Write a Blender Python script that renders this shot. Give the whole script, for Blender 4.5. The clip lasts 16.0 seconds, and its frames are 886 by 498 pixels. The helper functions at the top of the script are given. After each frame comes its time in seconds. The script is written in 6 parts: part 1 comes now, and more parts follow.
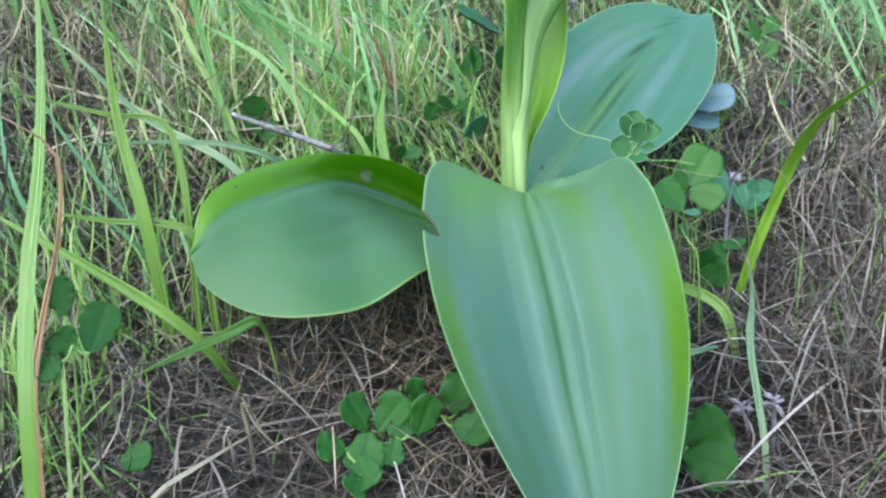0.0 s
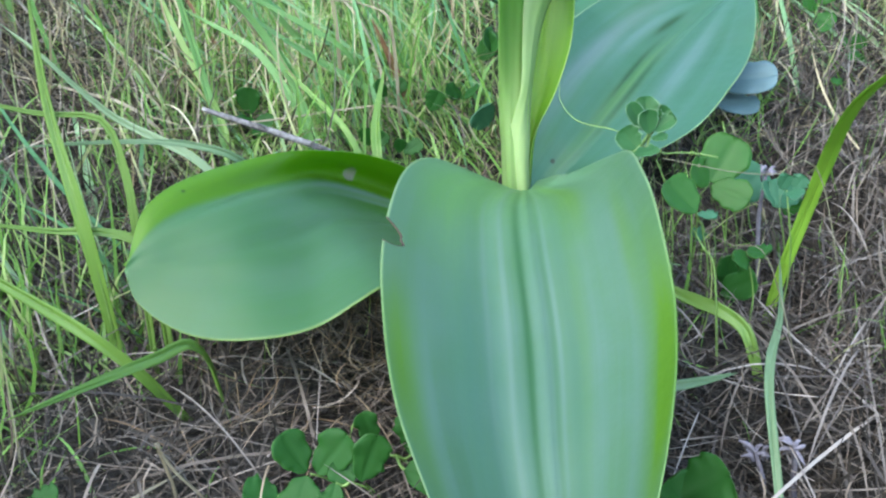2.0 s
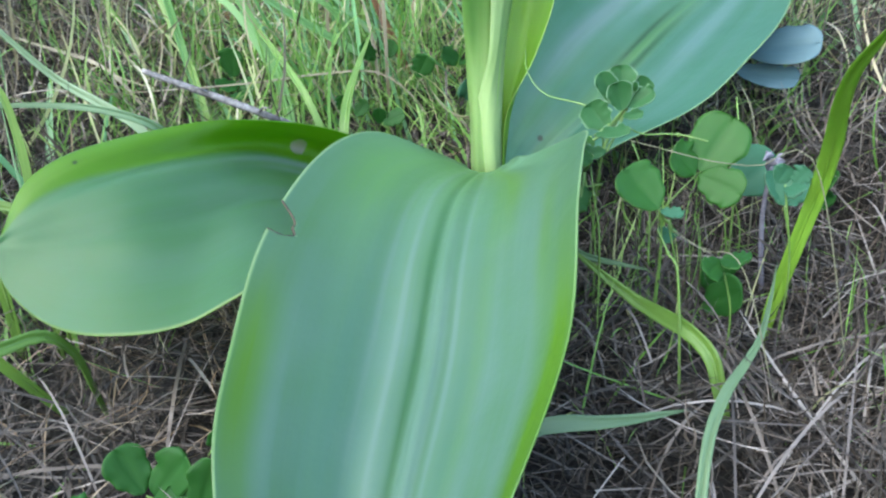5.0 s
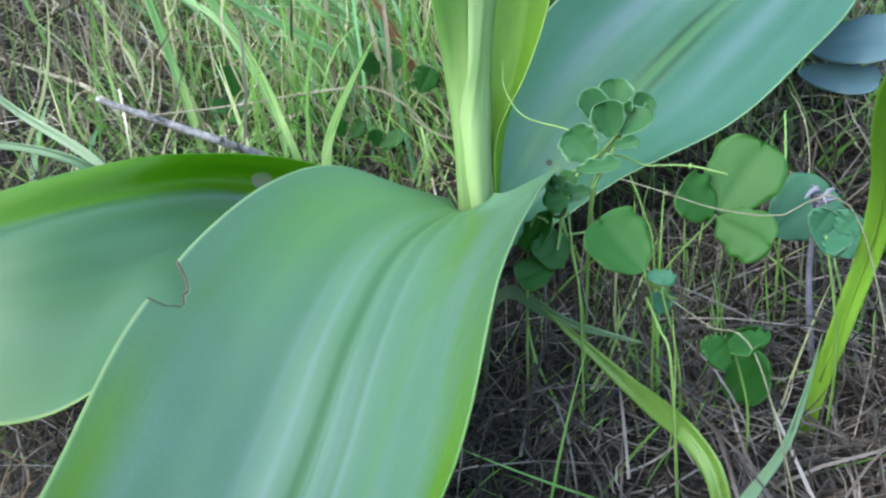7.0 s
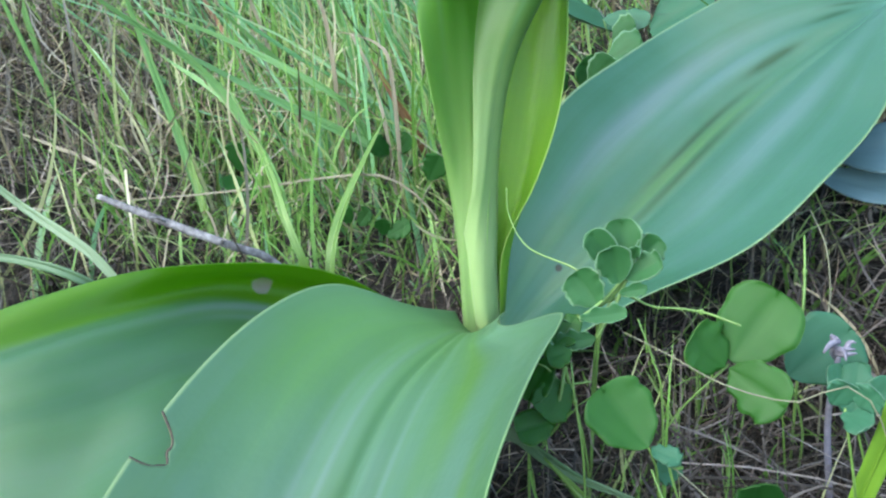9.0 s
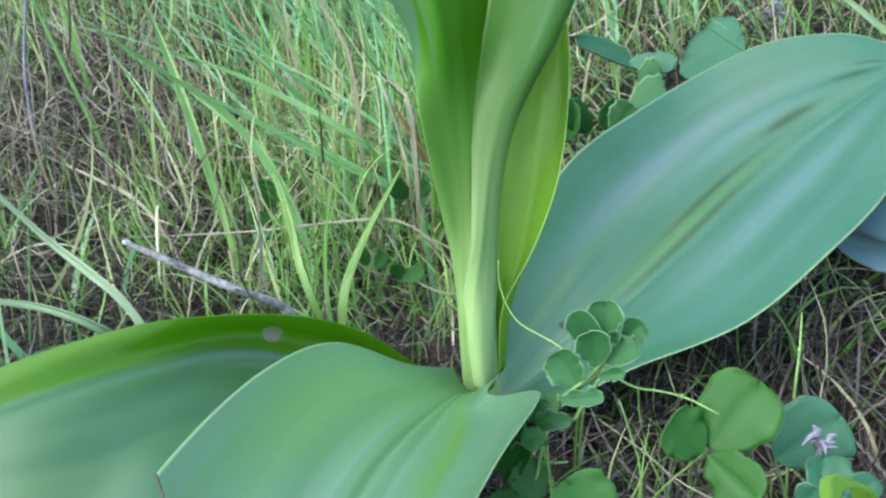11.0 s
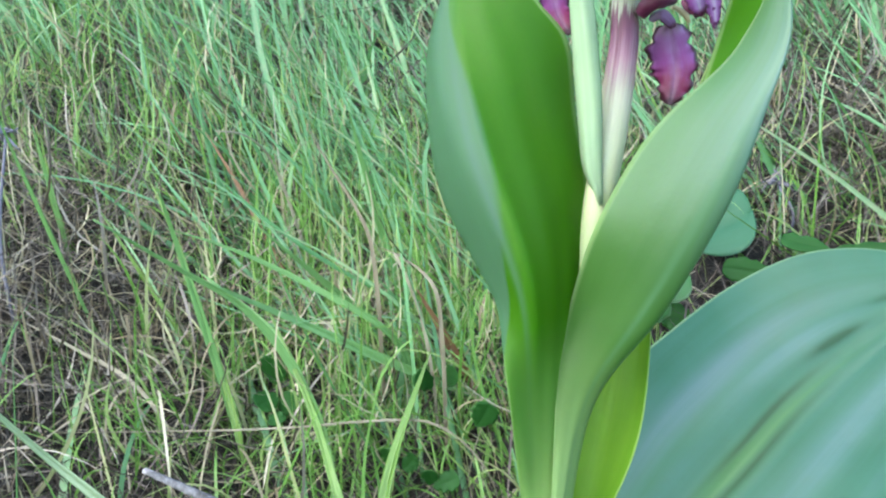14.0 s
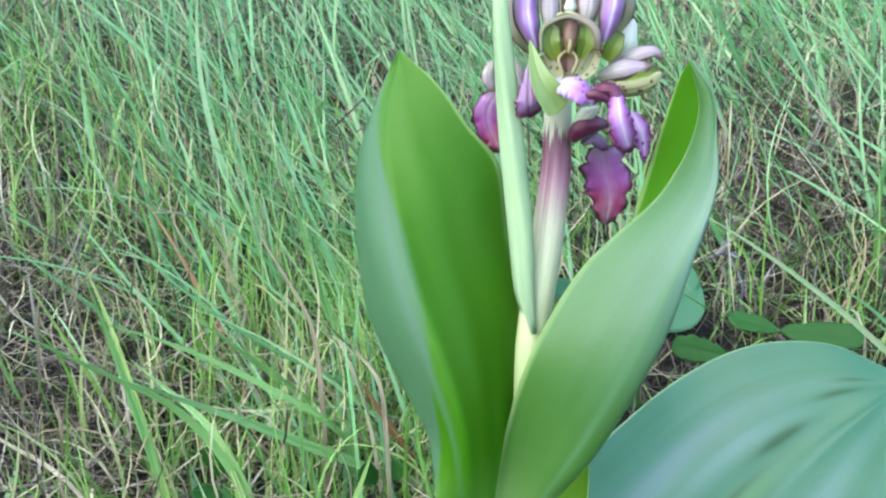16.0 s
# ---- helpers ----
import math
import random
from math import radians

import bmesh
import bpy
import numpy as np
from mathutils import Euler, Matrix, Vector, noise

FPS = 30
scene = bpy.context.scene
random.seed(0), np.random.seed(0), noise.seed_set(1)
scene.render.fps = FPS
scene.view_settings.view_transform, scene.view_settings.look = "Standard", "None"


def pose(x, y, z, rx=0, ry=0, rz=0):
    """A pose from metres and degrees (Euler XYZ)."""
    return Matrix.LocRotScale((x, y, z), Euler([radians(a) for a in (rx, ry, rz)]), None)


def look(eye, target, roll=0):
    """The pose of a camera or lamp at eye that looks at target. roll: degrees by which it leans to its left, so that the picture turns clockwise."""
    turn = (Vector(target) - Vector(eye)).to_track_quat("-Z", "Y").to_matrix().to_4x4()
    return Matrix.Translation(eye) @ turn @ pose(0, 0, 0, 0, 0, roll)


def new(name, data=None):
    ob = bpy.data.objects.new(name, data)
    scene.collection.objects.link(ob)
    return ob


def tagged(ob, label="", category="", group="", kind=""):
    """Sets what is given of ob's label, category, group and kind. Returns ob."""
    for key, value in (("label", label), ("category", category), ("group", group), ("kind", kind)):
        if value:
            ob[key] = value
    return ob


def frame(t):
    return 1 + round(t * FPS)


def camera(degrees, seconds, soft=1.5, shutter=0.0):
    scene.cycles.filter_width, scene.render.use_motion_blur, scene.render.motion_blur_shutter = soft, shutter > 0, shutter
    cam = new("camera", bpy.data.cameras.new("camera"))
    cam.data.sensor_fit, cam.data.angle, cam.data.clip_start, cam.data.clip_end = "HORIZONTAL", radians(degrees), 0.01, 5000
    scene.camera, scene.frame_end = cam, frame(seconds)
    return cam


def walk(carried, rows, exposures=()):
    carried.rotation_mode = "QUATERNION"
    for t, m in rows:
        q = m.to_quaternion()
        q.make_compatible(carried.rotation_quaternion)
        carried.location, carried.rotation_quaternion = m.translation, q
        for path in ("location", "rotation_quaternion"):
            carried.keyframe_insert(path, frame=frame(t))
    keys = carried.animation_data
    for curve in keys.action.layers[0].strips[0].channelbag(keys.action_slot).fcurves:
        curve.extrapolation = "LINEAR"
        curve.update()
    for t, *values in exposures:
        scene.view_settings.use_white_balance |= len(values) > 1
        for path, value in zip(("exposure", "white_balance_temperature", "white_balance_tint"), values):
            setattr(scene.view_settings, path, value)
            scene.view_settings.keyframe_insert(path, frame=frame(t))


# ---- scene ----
cam = camera(59.11, 16.0, soft=2.3)
PATH = [
    (0, (-0.0429, -0.3587, 0.0630), (-0.0422, -0.0651, 0.0016), 0.19),
    (0.5, (-0.0384, -0.3578, 0.0617), (-0.0455, -0.0647, -0.0021), -0.50),
    (1, (-0.0332, -0.3442, 0.0603), (-0.0478, -0.0526, -0.0088), -0.51),
    (1.5, (-0.0217, -0.3298, 0.0602), (-0.0435, -0.0385, -0.0081), -1.14),
    (2, (-0.0103, -0.3214, 0.0635), (-0.0368, -0.0301, -0.0032), -1.18),
    (2.5, (-0.0065, -0.3189, 0.0649), (-0.0403, -0.0288, -0.0039), -0.95),
    (3, (0.0038, -0.3126, 0.0655), (-0.0360, -0.0239, -0.0054), -1.49),
    (3.5, (0.0202, -0.3064, 0.0625), (-0.0275, -0.0188, -0.0084), -1.26),
    (4, (0.0308, -0.2977, 0.0624), (-0.0271, -0.0123, -0.0097), -1.53),
    (4.2, (0.0325, -0.2951, 0.0634), (-0.0272, -0.0105, -0.0105), -1.12),
    (6.3, (0.0600, -0.2331, 0.0582), (-0.0316, 0.0403, -0.0247), -2.31),
    (6.5, (0.0641, -0.2282, 0.0610), (-0.0356, 0.0423, -0.0218), -2.80),
    (7, (0.0682, -0.2182, 0.0646), (-0.0382, 0.0511, -0.0138), -2.96),
    (7.5, (0.0658, -0.2102, 0.0682), (-0.0391, 0.0603, -0.0083), -2.42),
    (8, (0.0642, -0.2069, 0.0712), (-0.0437, 0.0626, -0.0044), -2.53),
    (8.5, (0.0682, -0.2053, 0.0819), (-0.0456, 0.0628, 0.0100), -2.73),
    (8.7, (0.0679, -0.2039, 0.0871), (-0.0452, 0.0642, 0.0140), -2.61),
    (10.8, (0.0882, -0.1897, 0.1058), (-0.0484, 0.0659, 0.0283), -2.94),
    (11, (0.0850, -0.1940, 0.1111), (-0.0497, 0.0634, 0.0362), -2.30),
    (11.5, (0.0767, -0.1988, 0.1192), (-0.0531, 0.0624, 0.0489), -2.01),
    (12, (0.0651, -0.1967, 0.1265), (-0.0612, 0.0670, 0.0591), -1.62),
    (12.5, (0.0511, -0.1976, 0.1352), (-0.0689, 0.0696, 0.0706), -1.24),
    (13, (0.0445, -0.1953, 0.1459), (-0.0697, 0.0749, 0.0830), -0.60),
    (13.5, (0.0387, -0.1926, 0.1569), (-0.0701, 0.0804, 0.0968), -0.35),
    (14, (0.0369, -0.1891, 0.1661), (-0.0704, 0.0847, 0.1070), -0.68),
    (14.5, (0.0385, -0.1855, 0.1738), (-0.0662, 0.0898, 0.1166), -0.99),
    (15, (0.0415, -0.1829, 0.1826), (-0.0622, 0.0931, 0.1273), -0.86),
    (15.5, (0.0436, -0.1790, 0.1860), (-0.0576, 0.0981, 0.1316), -0.93),
    (16, (0.0424, -0.1746, 0.1927), (-0.0541, 0.1043, 0.1393), -0.85),
]
walk(cam, [(t, look(eye, target, roll)) for t, eye, target, roll in PATH], exposures=[(0, 2.70, 6650, 3), (16, 2.70, 6650, 3)])

from mathutils.bvhtree import BVHTree

# ---- light ----
world = bpy.data.worlds.new("sky")
scene.world = world
world.use_nodes = True
wn = world.node_tree
sky = wn.nodes.new("ShaderNodeTexSky")
sky.sky_type = "NISHITA"
sky.sun_disc = False
SUN_EL, SUN_AZ = radians(46), radians(219)
sky.sun_elevation, sky.sun_rotation = SUN_EL, SUN_AZ
wn.links.new(sky.outputs[0], wn.nodes["Background"].inputs[0])
wn.nodes["Background"].inputs[1].default_value = 0.15
sun_data = bpy.data.lights.new("sun", "SUN")
sun_data.energy, sun_data.angle, sun_data.color = 0.7, radians(80), (1.0, 0.96, 0.90)
sun = new("sun", sun_data)
SUN_DIR = Vector((math.sin(SUN_AZ) * math.cos(SUN_EL), math.cos(SUN_AZ) * math.cos(SUN_EL), math.sin(SUN_EL)))
sun.matrix_world = look(SUN_DIR * 5, (0, 0, 0))


# ---- materials ----
def nodes_of(name):
    m = bpy.data.materials.new(name)
    m.use_nodes = True
    t = m.node_tree
    return m, t, t.nodes["Principled BSDF"], t.nodes["Material Output"]


def node(t, kind, ins=None, **props):
    n = t.nodes.new(kind)
    for k, v in props.items():
        setattr(n, k, v)
    for k, v in (ins or {}).items():
        if hasattr(v, "links"):
            t.links.new(v, n.inputs[k])
        else:
            n.inputs[k].default_value = v
    return n


def ramp(t, fac, stops):
    n = t.nodes.new("ShaderNodeValToRGB")
    el = n.color_ramp.elements
    while len(el) < len(stops):
        el.new(0.5)
    for e, (p, c) in zip(el, stops):
        e.position, e.color = p, (*c, 1)
    t.links.new(fac, n.inputs[0])
    return n.outputs[0]


def mix(t, fac, a, b, blend="MIX"):
    n = t.nodes.new("ShaderNodeMix")
    n.data_type, n.blend_type = "RGBA", blend
    for s, v in ((0, fac), (6, a), (7, b)):
        if hasattr(v, "links"):
            t.links.new(v, n.inputs[s])
        else:
            n.inputs[s].default_value = v if s == 0 else (*v, 1)
    return n.outputs[2]


def math_node(t, op, a, b=0.0, c=0.0):
    n = t.nodes.new("ShaderNodeMath")
    n.operation = op
    for i, v in enumerate((a, b, c)):
        if hasattr(v, "links"):
            t.links.new(v, n.inputs[i])
        else:
            n.inputs[i].default_value = v
    return n.outputs[0]


def leaf_material(name, dark, light, bloom, rim, glow, rough=0.38, thin=0.3, veins=38.0, bump=0.25, pale=None, marks=(), gloss=0.5, coat=0.0, streaks=(), rim_at=(0.984, 0.995), rim_mix=0.6, contrast=0.55, lit_band=None):
    """Leaf skin: veins along the blade, blotches, a pale margin, and light that shines through."""
    m, t, b, out = nodes_of(name)
    uv = node(t, "ShaderNodeUVMap")
    sep = node(t, "ShaderNodeSeparateXYZ", {0: uv.outputs[0]})
    stretched = node(t, "ShaderNodeCombineXYZ", {0: math_node(t, "MULTIPLY", sep.outputs[0], veins), 1: math_node(t, "MULTIPLY", sep.outputs[1], 1.6)})
    fine = node(t, "ShaderNodeTexNoise", {"Vector": stretched.outputs[0], "Scale": 1.0, "Detail": 6.0, "Roughness": 0.65})
    broad_in = node(t, "ShaderNodeCombineXYZ", {0: math_node(t, "MULTIPLY", sep.outputs[0], veins * 0.37), 1: math_node(t, "MULTIPLY", sep.outputs[1], 1.1)})
    broad = node(t, "ShaderNodeTexNoise", {"Vector": broad_in.outputs[0], "Scale": 1.0, "Detail": 3.0})
    fade = node(t, "ShaderNodeMapRange", {0: sep.outputs[1], 1: 0.98, 2: 0.72})
    fine_c = math_node(t, "MULTIPLY_ADD", math_node(t, "ADD", fine.outputs[0], -0.5), fade.outputs[0], 0.5)
    broad_c = math_node(t, "MULTIPLY_ADD", math_node(t, "ADD", broad.outputs[0], -0.5), fade.outputs[0], 0.5)
    geo = node(t, "ShaderNodeTexCoord")
    blotch = node(t, "ShaderNodeTexNoise", {"Vector": geo.outputs["Object"], "Scale": 60.0, "Detail": 4.0})
    speck = node(t, "ShaderNodeTexNoise", {"Vector": geo.outputs["Object"], "Scale": 900.0, "Detail": 2.0})
    f = math_node(t, "MULTIPLY_ADD", fine_c, 0.28, math_node(t, "MULTIPLY_ADD", broad_c, contrast, math_node(t, "MULTIPLY_ADD", blotch.outputs[0], 0.30, 0.21 - 0.5 * contrast)))
    col = ramp(t, f, [(0.22, dark), (0.52, light), (0.85, bloom)])
    edge = math_node(t, "ABSOLUTE", math_node(t, "MULTIPLY_ADD", sep.outputs[0], 2.0, -1.0))
    is_rim = node(t, "ShaderNodeMapRange", {0: edge, 1: rim_at[0], 2: rim_at[1]})
    col = mix(t, math_node(t, "MULTIPLY", is_rim.outputs[0], rim_mix), col, rim)
    if pale:
        tint, start, end = pale
        low = node(t, "ShaderNodeMapRange", {0: sep.outputs[1], 1: end, 2: start})
        col = mix(t, low.outputs[0], col, tint)
    # Band with light painted in: backlight on the side leaf, sky sheen upright.
    if lit_band:
        tint, at, slope, soft, bend, peak = lit_band
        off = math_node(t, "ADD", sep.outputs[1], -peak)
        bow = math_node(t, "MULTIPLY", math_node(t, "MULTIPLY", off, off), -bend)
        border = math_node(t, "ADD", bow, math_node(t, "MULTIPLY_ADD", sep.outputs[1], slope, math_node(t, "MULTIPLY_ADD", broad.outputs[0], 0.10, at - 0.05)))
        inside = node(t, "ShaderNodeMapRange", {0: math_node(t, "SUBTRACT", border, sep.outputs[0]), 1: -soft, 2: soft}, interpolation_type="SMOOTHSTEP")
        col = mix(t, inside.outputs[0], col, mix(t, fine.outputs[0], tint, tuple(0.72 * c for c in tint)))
    # Soft streaks: natural markings, and sky sheen put in as pale blue.
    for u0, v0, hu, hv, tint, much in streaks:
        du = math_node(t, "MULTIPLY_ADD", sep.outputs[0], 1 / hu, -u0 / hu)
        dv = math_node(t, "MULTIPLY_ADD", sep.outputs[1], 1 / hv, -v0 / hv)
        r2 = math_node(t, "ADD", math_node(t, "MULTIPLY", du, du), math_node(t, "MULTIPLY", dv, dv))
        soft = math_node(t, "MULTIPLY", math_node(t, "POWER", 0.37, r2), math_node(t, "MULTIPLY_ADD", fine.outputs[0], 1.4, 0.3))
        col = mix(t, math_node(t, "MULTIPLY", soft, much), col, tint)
    patch = node(t, "ShaderNodeTexNoise", {"Vector": geo.outputs["Object"], "Scale": 330.0, "Detail": 2.0})
    for place, radius, tint in marks:
        d = node(t, "ShaderNodeVectorMath", {0: geo.outputs["Object"], 1: tuple(Vector(place) - Vector(ORCHID_AT))}, operation="DISTANCE")
        ragged = math_node(t, "MULTIPLY_ADD", patch.outputs[0], radius * 0.7, math_node(t, "ADD", d.outputs["Value"], -radius * 0.35))
        inside = node(t, "ShaderNodeMapRange", {0: ragged, 1: radius * 1.08, 2: radius * 0.9})
        col = mix(t, inside.outputs[0], col, tint)
    t.links.new(col, b.inputs["Base Color"])
    rr = node(t, "ShaderNodeMapRange", {0: blotch.outputs[0], 3: rough - 0.07, 4: rough + 0.12})
    t.links.new(rr.outputs[0], b.inputs["Roughness"])
    b.inputs["Specular IOR Level"].default_value = gloss
    b.inputs["Coat Weight"].default_value = coat
    b.inputs["Coat Roughness"].default_value = rough - 0.06
    h = math_node(t, "MULTIPLY_ADD", fine_c, 1.0, math_node(t, "MULTIPLY", speck.outputs[0], 0.25))
    swell = node(t, "ShaderNodeBump", {"Height": blotch.outputs[0], "Strength": bump, "Distance": 0.0025})
    bp = node(t, "ShaderNodeBump", {"Height": h, "Strength": bump, "Distance": 0.0006, "Normal": swell.outputs[0]})
    t.links.new(bp.outputs[0], b.inputs["Normal"])
    t.links.new(swell.outputs[0], b.inputs["Coat Normal"])
    tr = node(t, "ShaderNodeBsdfTranslucent", {0: mix(t, 0.75, col, glow)})
    ms = node(t, "ShaderNodeMixShader", {0: thin, 1: b.outputs[0], 2: tr.outputs[0]})
    t.links.new(ms.outputs[0], out.inputs[0])
    return m


def grass_material(name, stops, rough=0.5, thin=0.35, island=True):
    m, t, b, out = nodes_of(name)
    geo = node(t, "ShaderNodeNewGeometry")
    oi = node(t, "ShaderNodeObjectInfo")
    tc = node(t, "ShaderNodeTexCoord")
    n = node(t, "ShaderNodeTexNoise", {"Vector": tc.outputs["Object"], "Scale": 140.0, "Detail": 3.0})
    rnd = geo.outputs["Random Per Island"] if island else oi.outputs["Random"]
    f = math_node(t, "MULTIPLY_ADD", n.outputs[0], 0.35, math_node(t, "MULTIPLY_ADD", rnd, 0.85, -0.1))
    col = ramp(t, f, stops)
    t.links.new(col, b.inputs["Base Color"])
    b.inputs["Roughness"].default_value = rough
    tr = node(t, "ShaderNodeBsdfTranslucent", {0: col})
    ms = node(t, "ShaderNodeMixShader", {0: thin, 1: b.outputs[0], 2: tr.outputs[0]})
    t.links.new(ms.outputs[0], out.inputs[0])
    return m


def noisy_material(name, stops, scale=60.0, rough=0.8, bump=0.3, dist=0.001, stretch=(1, 1, 1), far=None):
    m, t, b, out = nodes_of(name)
    tc = node(t, "ShaderNodeTexCoord")
    mp = node(t, "ShaderNodeMapping", {"Vector": tc.outputs["Object"], "Scale": stretch})
    a = node(t, "ShaderNodeTexNoise", {"Vector": mp.outputs[0], "Scale": scale, "Detail": 6.0, "Roughness": 0.65})
    c = node(t, "ShaderNodeTexNoise", {"Vector": mp.outputs[0], "Scale": scale * 0.12, "Detail": 3.0})
    f = math_node(t, "MULTIPLY_ADD", a.outputs[0], 0.6, math_node(t, "MULTIPLY", c.outputs[0], 0.4))
    col = ramp(t, f, stops)
    if far:
        away = node(t, "ShaderNodeVectorMath", {0: tc.outputs["Object"]}, operation="LENGTH")
        meadow = node(t, "ShaderNodeMapRange", {0: math_node(t, "MULTIPLY_ADD", c.outputs[0], 1.2, away.outputs["Value"]), 1: far[1], 2: far[2]})
        col = mix(t, meadow.outputs[0], col, far[0])
    t.links.new(col, b.inputs["Base Color"])
    b.inputs["Roughness"].default_value = rough
    bp = node(t, "ShaderNodeBump", {"Height": a.outputs[0], "Strength": bump, "Distance": dist})
    t.links.new(bp.outputs[0], b.inputs["Normal"])
    return m


ORCHID_AT = (-0.008, 0.007, -0.020)
BLACK, TAN = (0.002, 0.002, 0.001), (0.20, 0.18, 0.15)
DARK_STREAK, GREEN_STREAK, BACKLIT_GREEN = (0.014, 0.068, 0.018), (0.050, 0.125, 0.006), (0.070, 0.185, 0.003)
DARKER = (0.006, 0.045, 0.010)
# Pale streaks paint sky sheen; the bright green base streak paints backlight.
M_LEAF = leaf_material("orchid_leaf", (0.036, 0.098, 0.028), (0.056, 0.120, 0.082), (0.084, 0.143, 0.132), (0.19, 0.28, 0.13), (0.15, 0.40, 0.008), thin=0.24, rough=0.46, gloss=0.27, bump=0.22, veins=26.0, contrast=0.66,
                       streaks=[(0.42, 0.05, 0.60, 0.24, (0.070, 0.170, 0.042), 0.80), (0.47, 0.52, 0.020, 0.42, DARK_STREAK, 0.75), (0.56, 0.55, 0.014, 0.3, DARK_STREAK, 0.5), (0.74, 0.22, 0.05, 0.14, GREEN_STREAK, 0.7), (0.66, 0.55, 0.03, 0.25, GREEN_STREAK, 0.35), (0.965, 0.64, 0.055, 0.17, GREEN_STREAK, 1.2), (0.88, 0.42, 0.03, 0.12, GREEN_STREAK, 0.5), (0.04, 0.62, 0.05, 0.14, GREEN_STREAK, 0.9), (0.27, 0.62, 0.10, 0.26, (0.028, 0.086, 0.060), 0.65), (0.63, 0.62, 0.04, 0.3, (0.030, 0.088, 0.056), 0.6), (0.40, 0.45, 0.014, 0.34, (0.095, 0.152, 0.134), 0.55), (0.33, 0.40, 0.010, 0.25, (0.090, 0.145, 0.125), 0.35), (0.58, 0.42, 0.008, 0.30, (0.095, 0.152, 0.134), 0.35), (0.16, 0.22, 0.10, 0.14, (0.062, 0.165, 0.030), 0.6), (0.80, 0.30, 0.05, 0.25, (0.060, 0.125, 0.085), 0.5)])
# Vivid green band paints backlight on the curled-up edge, pale streaks sky sheen.
M_LEAF_SIDE = leaf_material("orchid_side_leaf", (0.030, 0.106, 0.018), (0.047, 0.125, 0.054), (0.078, 0.148, 0.098), (0.22, 0.31, 0.09), (0.20, 0.50, 0.004), thin=0.40, rough=0.40, gloss=0.36, bump=0.18, veins=22.0, contrast=0.45,
                            marks=[((-0.0767, -0.0069, 0.0235), 0.0031, TAN), ((-0.1168, -0.0777, 0.0277), 0.0012, BLACK)],
                            lit_band=(BACKLIT_GREEN, 0.465, -0.26, 0.035, 0.0, 0.0),
                            streaks=[(0.52, 0.20, 0.14, 0.20, (0.045, 0.145, 0.010), 1.0), (0.44, 0.55, 0.04, 0.2, (0.050, 0.130, 0.030), 0.5), (0.40, 0.42, 0.030, 0.16, (0.11, 0.168, 0.142), 0.85), (0.47, 0.34, 0.020, 0.14, (0.11, 0.168, 0.142), 0.7), (0.62, 0.22, 0.015, 0.14, DARK_STREAK, 0.4), (0.72, 0.25, 0.015, 0.15, (0.10, 0.15, 0.13), 0.6)])
# Pale blue streaks set the sheen of the sky into the leaf colour.
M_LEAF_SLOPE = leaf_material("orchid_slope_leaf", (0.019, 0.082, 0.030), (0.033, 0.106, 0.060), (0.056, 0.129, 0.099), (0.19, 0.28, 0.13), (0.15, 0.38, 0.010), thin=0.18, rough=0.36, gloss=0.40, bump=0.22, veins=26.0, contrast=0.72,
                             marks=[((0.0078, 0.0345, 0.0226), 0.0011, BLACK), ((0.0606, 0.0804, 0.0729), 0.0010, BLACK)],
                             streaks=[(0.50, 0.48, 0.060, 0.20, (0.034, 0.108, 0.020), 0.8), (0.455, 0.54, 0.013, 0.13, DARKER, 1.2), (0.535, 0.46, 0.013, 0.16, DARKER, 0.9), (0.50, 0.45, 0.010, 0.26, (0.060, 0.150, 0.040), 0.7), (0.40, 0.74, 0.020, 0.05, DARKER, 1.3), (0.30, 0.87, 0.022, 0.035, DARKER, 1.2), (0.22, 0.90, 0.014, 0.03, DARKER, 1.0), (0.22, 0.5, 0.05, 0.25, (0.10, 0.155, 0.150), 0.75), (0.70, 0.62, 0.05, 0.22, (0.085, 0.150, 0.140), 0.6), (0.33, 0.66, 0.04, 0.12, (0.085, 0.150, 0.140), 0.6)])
BASE_PALE = ((0.25, 0.36, 0.14), 0.12, 0.48)
# Pale bluish band and streak imitate sky reflection on the left half.
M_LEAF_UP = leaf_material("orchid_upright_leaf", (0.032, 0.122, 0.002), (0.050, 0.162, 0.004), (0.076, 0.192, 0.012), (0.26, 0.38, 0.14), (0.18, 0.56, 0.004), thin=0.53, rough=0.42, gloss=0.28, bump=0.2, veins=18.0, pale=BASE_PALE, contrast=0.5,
                          lit_band=((0.088, 0.186, 0.104), 0.51, 0.0, 0.03, 6.0, 0.73), streaks=[(0.40, 0.66, 0.04, 0.20, (0.110, 0.180, 0.150), 0.6)], rim_at=(0.95, 0.98), rim_mix=0.85)
# Bluish patch near the tip is sky sheen mixed into the colour.
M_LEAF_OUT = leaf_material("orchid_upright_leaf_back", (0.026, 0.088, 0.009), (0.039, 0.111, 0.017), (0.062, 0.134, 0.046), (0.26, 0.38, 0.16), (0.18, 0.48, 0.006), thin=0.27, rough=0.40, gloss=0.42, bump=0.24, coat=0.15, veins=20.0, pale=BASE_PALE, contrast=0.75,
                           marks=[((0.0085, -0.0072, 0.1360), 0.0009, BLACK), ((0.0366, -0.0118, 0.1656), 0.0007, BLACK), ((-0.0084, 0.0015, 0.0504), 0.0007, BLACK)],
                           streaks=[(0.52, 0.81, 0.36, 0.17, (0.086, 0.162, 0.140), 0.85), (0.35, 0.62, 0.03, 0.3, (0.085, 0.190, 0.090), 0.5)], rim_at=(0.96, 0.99))
